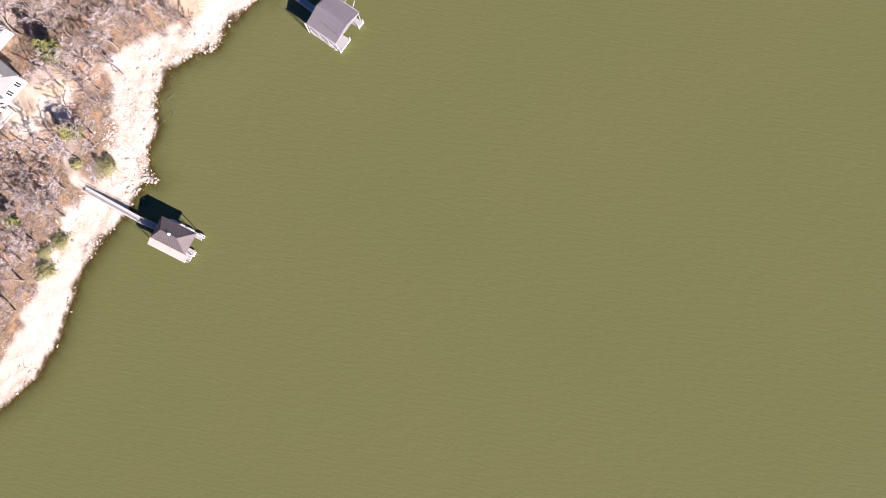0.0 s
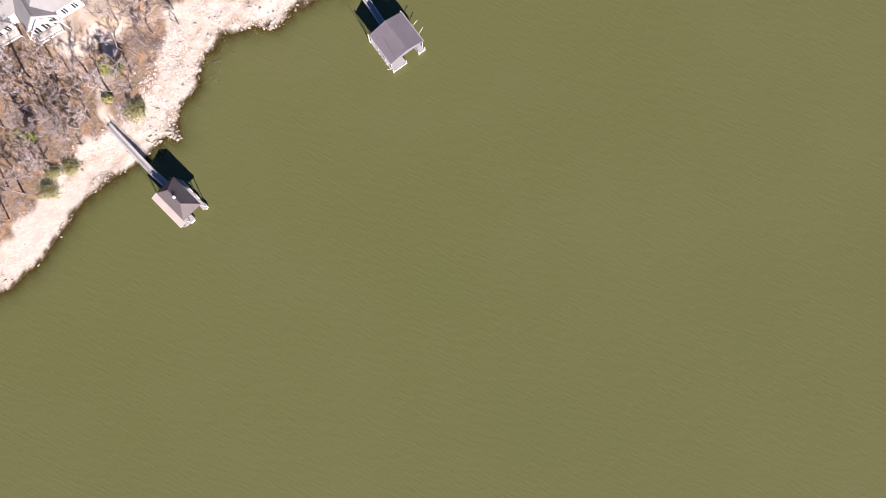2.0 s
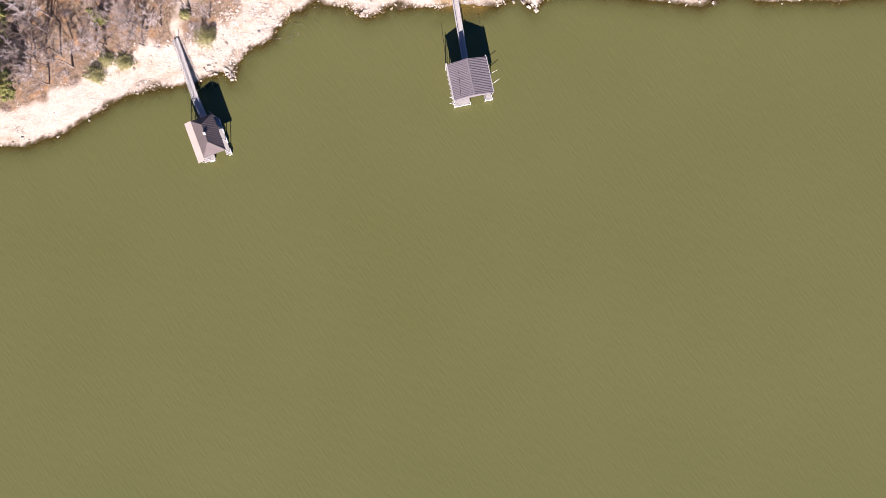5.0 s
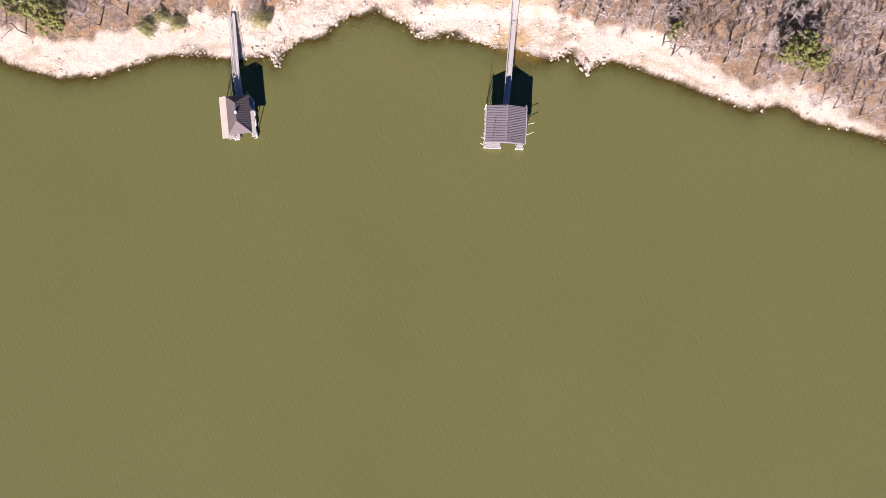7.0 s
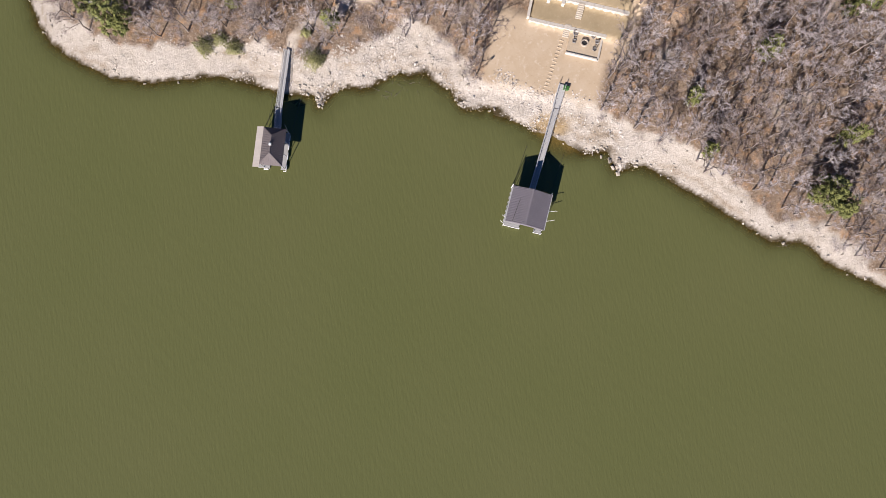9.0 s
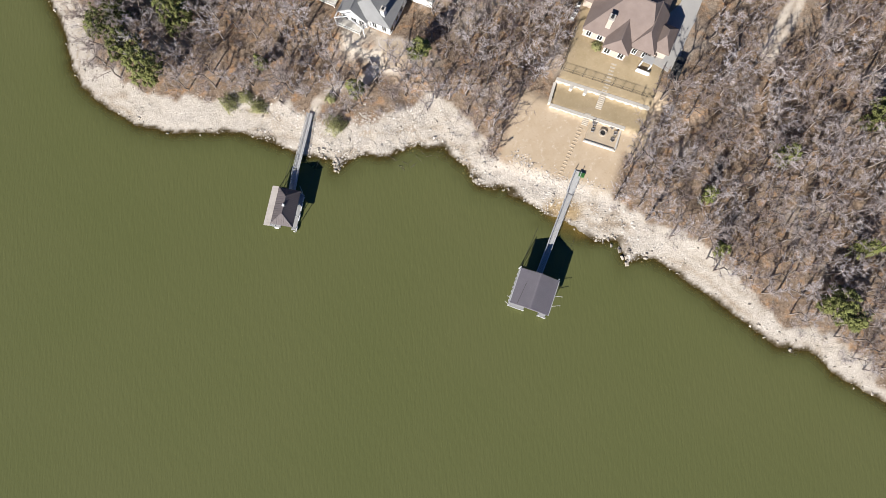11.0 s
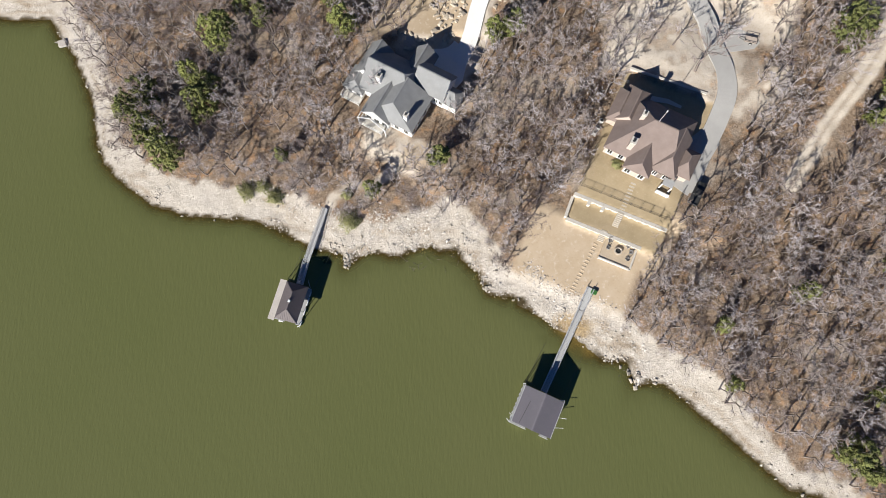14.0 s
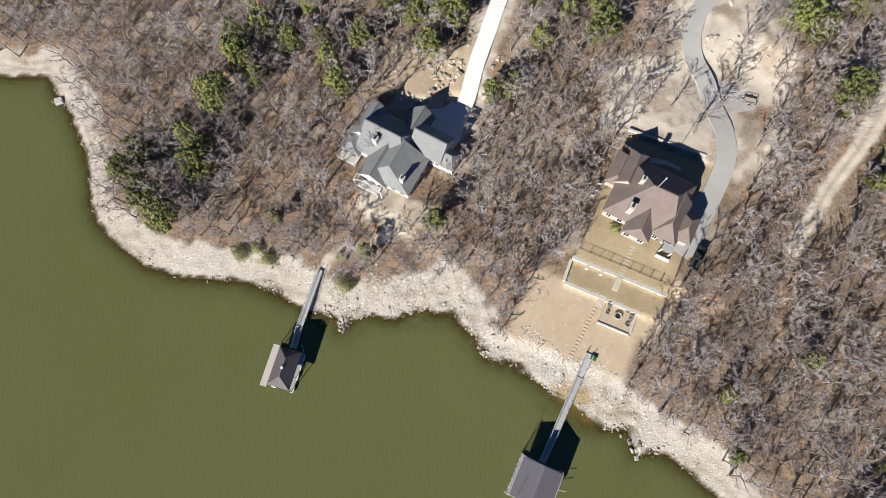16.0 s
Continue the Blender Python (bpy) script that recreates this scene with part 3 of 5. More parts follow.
def build_dock_a():
    d = thing("boat_dock", pose(-30.15, -23.2, 0, 0, 0, -12), "floating boat dock under a dark bronze hip roof", "boat dock")
    dock_base(d, -3.4, 2.35, -4.1, 3.7, (-1.0, 1.3, 1.6), 0.3)
    x0, x1, y0, y1, z, rise = -2.25, 2.35, -4.0, 3.7, 3.6, 1.6
    part("roof", roof(x0, x1, y0, y1, z, rise, "y", 2.2, 1.9, 0.16), DARK_METAL, d, "dark bronze standing-seam hip roof")
    seams(d, x0, x1, y0, y1, z, rise, "y", 2.2, 1.9, 0.36, DARK_METAL)
    part("ridge_cap", beam((0, y0 + 2.2, z + rise + 0.03), (0, y1 - 1.9, z + rise + 0.03), 0.22, 0.06), DARK_METAL, d)
    for ex, ey, ry in ((x0, y0, y0 + 2.2), (x1, y0, y0 + 2.2), (x0, y1, y1 - 1.9), (x1, y1, y1 - 1.9)):
        part("hip_cap", beam((ex, ey, z + 0.05), (0, ry, z + rise + 0.05), 0.16, 0.05), DARK_METAL, d)
    part("roof_vent", box(-0.22, 0.28, -0.35, 0.15, z + rise - 0.05, z + rise + 0.35, bevel=0.05), WHITE_PAINT, d, "white metal ridge vent")
    lean = solid([(-2.3, -4.5, 3.45), (-2.3, 3.85, 3.45), (-3.75, 3.85, 3.05), (-3.75, -4.5, 3.05), (-2.3, -4.5, 3.33), (-2.3, 3.85, 3.33), (-3.75, 3.85, 2.93), (-3.75, -4.5, 2.93)],
                 [(0, 1, 2, 3), (4, 5, 6, 7), (0, 1, 5, 4), (1, 2, 6, 5), (2, 3, 7, 6), (3, 0, 4, 7)])
    part("side_awning", lean, TAN_METAL, d, "pale tan steel lean-to roof")
    for i in range(1, 14):
        y = -4.5 + i * 0.6
        part("seam", beam((-2.32, y, 3.455), (-3.73, y, 3.06), 0.03, 0.012), TAN_METAL, d)
    for x in (-3.6, -2.15, 2.15):
        for y in (-3.9, -1.3, 1.3, 3.6):
            part("post", box(x - 0.06, x + 0.06, y - 0.06, y + 0.06, 0.5, 3.0 if x < -3 else z - 0.1), ALUMINIUM, d)
    for y, l in ((-4.2, 1.2), (-1.9, 1.5), (0.2, 1.6), (2.1, 1.1)):
        part("bumper", bar((2.42, y, 0.55), (2.42, y + l, 0.55), 0.13, sides=8), WHITE_PAINT, d, "white vinyl fender")
    part("swim_step", box(1.8, 2.45, -4.4, -4.3, 0.3, 0.56, bevel=0.03), WHITE_PAINT, d, "white plastic swim step")
    part("swim_step", box(-2.2, -1.2, -4.4, -4.1, 0.3, 0.56, bevel=0.03), WHITE_PAINT, d, "white plastic swim step")
    for s in (-1, 1):
        part("mooring_cable", bar((s * 2.7, 3.9, 0.55), (s * 2.9 + 0.9, 12.5, 0.4), 0.03), FENCE_METAL, d)
        part("ramp_stay", bar((s * 0.5 + 0.6, 5.3, 1.0), (s * 1.6 + 0.4, 3.9, 0.6), 0.05), ALUMINIUM, d)
    return d


build_dock_b()
build_dock_a()
gangway("gangway", (30.1, -16.6, 2.42), (28.3, -21.1, 1.6), 1.25, "grey railed upper gangway resting on the bank", "gangways to the brown-roofed house's dock")
gangway("gangway", (28.25, -21.25, 1.55), (21.3, -37.8, 0.62), 1.0, "long pale steel gangway down to the dock", "gangways to the brown-roofed house's dock")
gangway("gangway", (-25.65, -2.9, 2.25), (-28.72, -14.5, 0.95), 0.9, "long weathered steel gangway over the beach", "gangways to the bronze-roofed dock")
gangway("gangway", (-28.75, -14.6, 0.9), (-29.55, -19.2, 0.6), 1.0, "short steel ramp onto the dock", "gangways to the bronze-roofed dock")


# ---- houses ----
def block(house, x0, x1, y0, y1, z0, z1, wall, rise, axis, hip0, hip1, shingle, over=0.45, gable=None):
    """A wing of a house: a wall and its own roof, with gable ends filled in."""
    w = part("wall", box(x0, x1, y0, y1, z0, z1), wall, house)
    r = part("roof", roof(x0 - over, x1 + over, y0 - over, y1 + over, z1 + 0.1, rise, axis, hip0, hip1), shingle, house)
    mx, my = (x0 + x1) / 2, (y0 + y1) / 2
    cap = 0.05
    if axis == "x":
        part("ridge_cap", beam((x0 - over + hip0, my, z1 + 0.1 + rise), (x1 + over - hip1, my, z1 + 0.1 + rise), 0.28, cap), shingle, house)
        for hip, x, s in ((hip0, x0 - over, -1), (hip1, x1 + over, 1)):
            if not hip:
                f = s * 0.03
                part("gable_end", solid([(x + f, y0 - 0.2, z1 + 0.05), (x + f, y1 + 0.2, z1 + 0.05), (x + f, my, z1 + rise - 0.22), (x - s * 0.2, y0, z1 + 0.05), (x - s * 0.2, y1, z1 + 0.05), (x - s * 0.2, my, z1 + rise - 0.3)],
                                       [(0, 1, 2), (3, 4, 5), (0, 1, 4, 3), (1, 2, 5, 4), (2, 0, 3, 5)]), gable or wall, house)
    else:
        part("ridge_cap", beam((mx, y0 - over + hip0, z1 + 0.1 + rise), (mx, y1 + over - hip1, z1 + 0.1 + rise), 0.28, cap), shingle, house)
        for hip, y, s in ((hip0, y0 - over, -1), (hip1, y1 + over, 1)):
            if not hip:
                f = s * 0.03
                part("gable_end", solid([(x0 - 0.2, y + f, z1 + 0.05), (x1 + 0.2, y + f, z1 + 0.05), (mx, y + f, z1 + rise - 0.22), (x0, y - s * 0.2, z1 + 0.05), (x1, y - s * 0.2, z1 + 0.05), (mx, y - s * 0.2, z1 + rise - 0.3)],
                                       [(0, 1, 2), (3, 4, 5), (0, 1, 4, 3), (1, 2, 5, 4), (2, 0, 3, 5)]), gable or wall, house)
    return w, r


def window(house, x, y, z, wide, high, face):
    """A framed window on a wall that faces s (-y), e (+x), w or n."""
    turn = {"s": 0, "e": 90, "n": 180, "w": -90}[face]
    fr = part("window", box(-wide / 2 - 0.08, wide / 2 + 0.08, -0.06, 0.05, -0.08, high + 0.08), WHITE_PAINT, house, "white-framed window")
    fr.matrix_basis = pose(x, y, z, 0, 0, turn)
    for s in (-1, 1):
        part("pane", box(s * wide / 4 - wide / 4 + 0.04, s * wide / 4 + wide / 4 - 0.04, -0.075, -0.065, 0.04, high - 0.04), GLASS, fr, "dark reflecting pane")
    part("sill", box(-wide / 2 - 0.14, wide / 2 + 0.14, -0.16, -0.06, -0.14, -0.08), WHITE_PAINT, fr)


def chimney(house, x, y, z0, z1, a, b, wall):
    c = part("chimney", box(x - a / 2, x + a / 2, y - b / 2, y + b / 2, z0, z1), wall, house)
    part("crown", box(x - a / 2 - 0.1, x + a / 2 + 0.1, y - b / 2 - 0.1, y + b / 2 + 0.1, z1, z1 + 0.12), CONCRETE, c)
    part("flue", box(x - a / 4, x + a / 4, y - b / 4, y + b / 4, z1 + 0.12, z1 + 0.4), BLACK, c, "dark flue cap")


def balcony(house, x0, x1, y0, y1, z, base):
    b = part("balcony", box(x0, x1, y0, y1, z - 0.2, z), CONCRETE, house, "white-railed timber balcony")
    rails = [((x0, y0), (x1, y0)), ((x0, y0), (x0, y1)), ((x1, y0), (x1, y1))]
    for p, q in rails:
        part("rail", beam((*p, z + 1.0), (*q, z + 1.0), 0.09, 0.07), WHITE_PAINT, b, "white rail")
        part("rail", beam((*p, z + 0.15), (*q, z + 0.15), 0.06, 0.06), WHITE_PAINT, b, "white rail")
        n = int((Vector(q) - Vector(p)).length / 0.5) + 1
        for i in range(n + 1):
            c = Vector(p).lerp(Vector(q), i / n)
            part("baluster", box(c.x - 0.03, c.x + 0.03, c.y - 0.03, c.y + 0.03, z, z + 1.0), WHITE_PAINT, b)
    for x, y in ((x0 + 0.1, y0 + 0.1), (x1 - 0.1, y0 + 0.1)):
        part("post", box(x - 0.09, x + 0.09, y - 0.09, y + 0.09, base, z - 0.2), WHITE_PAINT, b)


def build_house_1():
    h = thing("house", pose(*H1, H1_Z - 0.3, 0, 0, H1_TURN), "white lakeside house with steep grey shingle roofs", "house")
    G, W = GREY_SHINGLE, WHITE_PAINT
    block(h, -9.0, 1.5, -0.2, 9.2, 0, 3.6, W, 4.2, "x", 0, 3.0, G)
    block(h, -11.8, -7.2, 2.6, 9.5, 0, 3.4, W, 3.0, "y", 0.0, 0, G)
    block(h, -6.0, -0.2, -4.6, 3.6, 0, 3.3, W, 3.0, "y", 0, 0, G)
    block(h, -5.4, 4.9, -4.0, 4.15, 0, 3.6, W, 3.6, "y", 2.7, 0, G)
    block(h, 0.8, 7.4, 4.9, 10.4, 0, 4.3, W, 3.4, "x", 0, 0, G)
    block(h, 7.4, 10.4, 5.0, 8.4, 0, 3.4, W, 2.0, "x", 0, 1.5, G)
    block(h, -2.8, 1.4, 8.2, 13.2, 0, 3.4, W, 2.8, "y", 0, 0, G)
    block(h, -12.6, -8.6, -1.2, 3.4, 0, 2.9, W, 1.7, "y", 1.6, 0, G)
    chimney(h, -5.6, 2.0, 4.5, 7.6, 0.9, 1.1, W)
    chimney(h, 3.2, -2.6, 4.2, 6.9, 0.8, 1.0, W)
    for x in (-5.0, -3.1, -1.3):
        window(h, x, -4.6, 0.9, 1.2, 1.8, "s")
    for x in (1.4, 3.6):
        window(h, x, -4.0, 1.0, 1.0, 1.7, "s")
    for y in (-3.2, -0.8, 1.6):
        window(h, 4.9, y, 1.0, 1.1, 1.6, "e")
    for x in (5.8, 6.9):
        window(h, x, 4.9, 1.6, 0.8, 1.3, "s")
    for y in (0.6, 1.9):
        window(h, -12.6, y, 1.0, 0.9, 1.5, "w")
    for x in (-11.6, -9.6):
        window(h, x, -1.2, 1.0, 1.0, 1.6, "s")
    part("garage_door", box(3.6, 6.8, 10.4, 10.46, 0.7, 3.1), W, h, "white panelled garage door")
    balcony(h, -12.8, -8.4, -3.2, -1.25, 0.9, -0.6)
    balcony(h, -6.3, -0.9, -6.7, -4.65, 0.9, -1.0)
    # open timber gable over the porch
    for s in (-1, 1):
        part("porch_rafter", beam((-3.1 + s * 3.4, -6.5, 3.2), (-3.1, -6.5, 6.0), 0.16, 0.2), W, h, "white porch rafter")
        part("porch_beam", beam((-3.1 + s * 3.3, -6.5, 3.15), (-3.1 + s * 3.3, -4.2, 3.15), 0.16, 0.2), W, h, "white porch beam")
        part("porch_post", box(-3.1 + s * 3.2 - 0.1, -3.1 + s * 3.2 + 0.1, -6.6, -6.4, -0.6, 3.1), W, h, "white porch post")
    part("terrace", box(-6.8, 5.2, -8.0, -6.8, -1.0, -0.05, bevel=0.05), WALL_STONE, h, "pale stone terrace edge")
    part("terrace", box(-1.2, 5.2, -6.75, -4.85, -1.0, 0.02), CONCRETE, h, "pale concrete terrace")
    return h


def build_house_2():
    h = thing("house", pose(*H2, H2_Z - 0.2, 0, 0, H2_TURN), "pale brick house with steep brown shingle roofs", "house")
    G, W = BROWN_SHINGLE, BRICK
    block(h, -8.0, 5.9, -4.6, 8.2, 0, 3.3, W, 5.6, "x", 6.3, 3.6, G)
    block(h, -2.9, 1.8, -6.7, 2.0, 0, 3.3, W, 2.9, "y", 0.9, 0, G, gable=WHITE_PAINT)
    block(h, 1.9, 6.5, -4.6, 4.0, 0, 3.3, W, 3.3, "y", 2.6, 0, G)
    block(h, 5.9, 9.3, -3.2, 2.2, 0, 2.9, W, 2.3, "y", 2.4, 2.4, G)
    block(h, -8.8, -4.6, 2.0, 9.6, 0, 3.3, W, 3.1, "y", 0, 2.2, G)
    block(h, -10.2, -7.4, 1.6, 8.4, 0, 2.9, W, 1.9, "y", 1.4, 1.4, G)
    chimney(h, -3.9, -3.2, 4.2, 7.4, 1.0, 1.3, BRICK)
    chimney(h, -4.4, 2.2, 6.5, 9.0, 0.8, 1.0, BRICK)
    for x in (-6.8, -4.4):
        window(h, x, -4.6, 0.9, 1.0, 1.6, "s")
    for x in (-2.0, 0.9):
        window(h, x, -6.7, 0.8, 1.1, 1.8, "s")
    for x in (3.1, 5.3):
        window(h, x, -4.6, 0.8, 0.9, 1.8, "s")
    for y in (-2.0, 1.0):
        window(h, -8.0, y - 1.5, 1.0, 1.0, 1.5, "w")
    for y in (5.0, 8.0):
        window(h, 5.9, y, 1.0, 1.2, 1.5, "e")
    part("garage_door", box(9.3, 9.36, -2.4, 1.4, 0.1, 2.3), WHITE_PAINT, h, "white garage door")
    part("patio", box(-3.0, 8.2, -7.6, -4.65, -0.35, 0.06), PATH_STONE, h, "pale concrete patio slab")
    part("pergola_roof", box(5.2, 7.4, -6.6, -5.0, 2.5, 2.62), DECK, h, "grey flat porch cover")
    for x, y in ((5.3, -6.5), (7.3, -6.5)):
        part("porch_post", box(x - 0.12, x + 0.12, y - 0.12, y + 0.12, 0, 2.5), WHITE_PAINT, h, "white porch post")
    part("porch_wall", box(5.0, 7.8, -7.7, -7.3, -0.3, 0.9, bevel=0.04), WHITE_PAINT, h, "low white porch wall")
    m = part("antenna_mast", bar((-1.4, 1.8, 8.8), (-1.4, 1.8, 13.2), 0.06, sides=8), ALUMINIUM, h, "thin steel antenna mast on the ridge")
    part("antenna_head", bar((-1.4, 1.8, 13.2), (-1.4, 1.8, 13.5), 0.14, sides=10), WHITE_PAINT, m, "white antenna head")
    return h


build_house_1()
build_house_2()

# ---- walls, fences and yard things of the brown-roofed house ----
def yard(u, v, z=0.0, turn=0.0):
    """A pose in the frame of the lower retaining wall."""
    return pose(*T0, 0, 0, 0, T_TURN) @ pose(u, v, z, 0, 0, turn)


def retaining_wall(name, m, length, z0, z1, label, thick=0.45):
    w = thing(name, m, label, "retaining wall")
    n = int(length / 0.9)
    step = length / n
    rows = max(2, int((z1 - z0) / 0.3))
    high = (z1 - z0) / rows
    block_mesh = mesh_of(box(0.012, step - 0.012, -thick / 2, thick / 2, 0.0, high - 0.012, bevel=0.02), "wall_block")
    block_mesh.materials.append(WALL_STONE)
    for r in range(rows):
        for i in range(n):
            b = new("wall_block", block_mesh)
            b.parent, b.location = w, (i * step, 0.02 * ((i * 7 + r) % 3 - 1), z0 + r * high)
    for i in range(n):
        c = part("cap_stone", box(i * step + 0.008, (i + 1) * step - 0.008, -thick / 2 - 0.06, thick / 2 + 0.06, z1, z1 + 0.1, bevel=0.015), WALL_STONE, w)
    return w


retaining_wall("retaining_wall", yard(0, -0.32), 16.2, 2.9, 4.34, "pale limestone retaining wall below the terrace lawn", 0.62)
retaining_wall("retaining_wall", yard(-0.5, 4.88), 20.0, 4.0, 5.64, "pale limestone retaining wall above the terrace lawn", 0.62)
retaining_wall("retaining_wall", yard(-0.3, -0.1, 0, 92), 4.7, 2.9, 4.6, "short pale stone side wall of the terrace")
retaining_wall("retaining_wall", pose(37.0, 30.1, 0, 0, 0, -17.6), 16.6, 6.2, 7.7, "pale stone garden wall behind the brown-roofed house", 0.4)
for i, u in enumerate((3.0, 6.0)):
    pier = thing("wall_pier", yard(u, 4.15), "pale stone pier against the retaining wall", "wall pier", "wall piers")
    part("shaft", box(-0.3, 0.3, -0.45, 0.42, 4.3, 5.6, bevel=0.03), WALL_STONE, pier)
    part("cap", box(-0.36, 0.36, -0.5, 0.42, 5.6, 5.72, bevel=0.02), WALL_STONE, pier)


def fence(name, a, b, label, high=1.25):
    a, b = Vector(a), Vector(b)
    f = thing(name, Matrix.Translation(a), label, "fence")
    d = b - a
    n = max(2, round(d.length / 2.2))
    for i in range(n + 1):
        p = d * (i / n)
        part("post", box(p.x - 0.05, p.x + 0.05, p.y - 0.05, p.y + 0.05, p.z - 0.15, p.z + high + 0.08), FENCE_METAL, f)
    for h in (0.15, high):
        part("rail", beam((0, 0, h), d + Vector((0, 0, h)), 0.035, 0.035), FENCE_METAL, f)
    k = int(d.length / 0.3)
    bm = bmesh.new()
    for i in range(1, k):
        p = d * (i / k)
        box(p.x - 0.008, p.x + 0.008, p.y - 0.008, p.y + 0.008, p.z + 0.1, p.z + high, bm)
    tagged(part("pickets", bm, FENCE_METAL, f), kind="stuff")
    return f


def at_yard(u, v, z):
    return yard(u, v, z).translation


fence("fence", at_yard(0.2, 6.9, 5.95), at_yard(19.2, 6.9, 5.95), "dark steel picket fence above the retaining wall")
fence("fence", at_yard(-0.2, 6.9, 5.95), at_yard(-0.1, 15.6, 6.8), "dark steel side fence of the lawn", 1.5)
fence("fence", at_yard(19.4, 6.9, 5.95), at_yard(19.4, 12.4, 6.8), "dark steel side fence of the lawn", 1.5)


def stone_mesh(name, seed, material, flat=0.6, rough=0.28):
    rng = random.Random(seed)
    bm = bmesh.new()
    bmesh.ops.create_cube(bm, size=1.6)
    sx, sy = rng.uniform(0.8, 1.3), rng.uniform(0.6, 1.05)
    for v in bm.verts:
        shrink = rng.uniform(0.55, 0.95) if v.co.z > 0 else 1.0
        v.co = Vector((v.co.x * sx * shrink * (1 + rng.uniform(-rough, rough)), v.co.y * sy * shrink * (1 + rng.uniform(-rough, rough)), max(-0.45, v.co.z * flat * (1 + rng.uniform(-rough, rough)))))
    bmesh.ops.bevel(bm, geom=list(bm.edges), offset=0.11, segments=1, affect="EDGES")
    me = mesh_of(bm, name)
    me.materials.append(material)
    return me


STONES = [stone_mesh("stone", 20 + i, STONE, 0.5, 0.34) for i in range(8)]
BOULDERS = [stone_mesh("boulder", 50 + i, BOULDER, 0.32, 0.34) for i in range(6)]


def fire_pit_patio():
    p = thing("patio", yard(9.0, -0.7, 3.45), "sunken stone patio with a fire pit below the wall", "patio")
    part("paving", box(0, 6.6, -4.3, 0, -0.25, 0.1), DIRT, p, "tan gravel paving")
    part("edge_wall", box(-0.1, 6.7, -4.6, -4.25, -0.5, 0.28, bevel=0.04), WALL_STONE, p, "low pale stone wall")
    part("edge_wall", box(6.4, 6.8, -4.6, 0.1, -0.5, 0.28, bevel=0.04), WALL_STONE, p, "low pale stone wall")
    pit = thing("fire_pit", yard(12.2, -2.4, 3.57), "round dark stone fire pit on the patio", "fire pit")
    for i in range(14):
        a = 2 * math.pi * i / 14
        s = part("ring_stone", box(-0.16, 0.16, -0.13, 0.13, 0, 0.42, bevel=0.02), BOULDER, pit)
        s.matrix_basis = pose(0.66 * math.cos(a), 0.66 * math.sin(a), 0, 0, 0, math.degrees(a) + 90)
    part("ash_bed", bar((0, 0, 0), (0, 0, 0.22), 0.58, sides=20), BLACK, pit, "dark ash bed")
    chair = None
    for u, v, turn in ((10.0, -1.0, 30), (13.7, -0.8, -40), (14.6, -1.7, -75), (14.4, -3.3, -120), (10.1, -2.6, 95)):
        m = yard(u, v, 3.57, turn)
        if chair is None:
            chair = thing("patio_chair", m, "dark low patio chair by the fire pit", "chair", "chairs round the fire pit")
            part("seat", box(-0.36, 0.36, -0.35, 0.35, 0.3, 0.4, bevel=0.03), CHAIR, chair)
            back = part("backrest", box(-0.36, 0.36, -0.05, 0.05, 0, 0.65, bevel=0.03), CHAIR, chair)
            back.matrix_basis = pose(0, 0.36, 0.36, -18, 0, 0)
            for s in (-1, 1):
                part("armrest", box(s * 0.42 - 0.06, s * 0.42 + 0.06, -0.35, 0.4, 0.55, 0.6, bevel=0.015), DECK, chair)
                for y in (-0.3, 0.3):
                    part("leg", box(s * 0.38 - 0.035, s * 0.38 + 0.035, y - 0.035, y + 0.035, 0, 0.56), CHAIR, chair)
        else:
            copy_thing(chair, m).scale = (0.82, 0.82, 0.82)


fire_pit_patio()


def steps(m, n, rise, run, wide, label):
    """A flight of stone steps, climbing along +y."""
    s = thing("garden_steps", m, label, "steps")
    for i in range(n):
        part("tread", box(-wide / 2, wide / 2, i * run, (i + 1) * run + 0.03, i * rise - 0.4, (i + 1) * rise, bevel=0.02), PATH_STONE, s)


steps(yard(9.7, 1.9, 4.45), 8, 0.165, 0.36, 1.3, "pale stone steps up through the upper wall")
steps(yard(8.1, -1.9, 3.3), 7, 0.165, 0.32, 1.3, "pale stone steps up through the lower wall")
walkway = thing("garden_path", yard(9.7, 5.4, 0), "pale paved garden path from the house to the steps", "path", kind="structure")
slab_mesh = mesh_of(box(-0.55, 0.55, 0.02, 0.66, -0.2, 0.05, bevel=0.015), "slab")
slab_mesh.materials.append(PATH_STONE)
for i in range(9):
    s = new("slab", slab_mesh)
    s.parent, s.location = walkway, (0.04 * (i % 3), i * 0.7, 5.72 + min(i * 0.7, 7) * 0.16)
stepping = mesh_of(box(-0.42, 0.42, -0.13, 0.13, -0.2, 0.06, bevel=0.03), "stepping_stone")
stepping.materials.append(DIRT)
trail = thing("stepping_stones", yard(7.6, -2.6, 0), "row of weathered timber and stone treads to the gangway", "path", kind="structure")
for i in range(15):
    u, v = 7.6 - i * 0.07, -2.7 - i * 0.75
    q = at_yard(u, v, 0)
    s = new("stepping_stone", stepping)
    s.parent = trail
    s.matrix_basis = trail.matrix_basis.inverted() @ yard(u, v, ground_z(q.x, q.y) + 0.02, 4 * ((i * 5) % 3 - 1))

bx, by = 30.75, -17.5
bin_ = thing("storage_box", pose(bx, by, ground_z(bx, by), 0, 0, -20), "green plastic storage box at the head of the gangway", "storage box")
part("body", box(-0.55, 0.55, -0.4, 0.4, 0, 0.55, bevel=0.04), GREEN_PLASTIC, bin_)
part("lid", box(-0.6, 0.6, -0.45, 0.45, 0.56, 0.64, bevel=0.03), GREEN_PLASTIC, bin_)

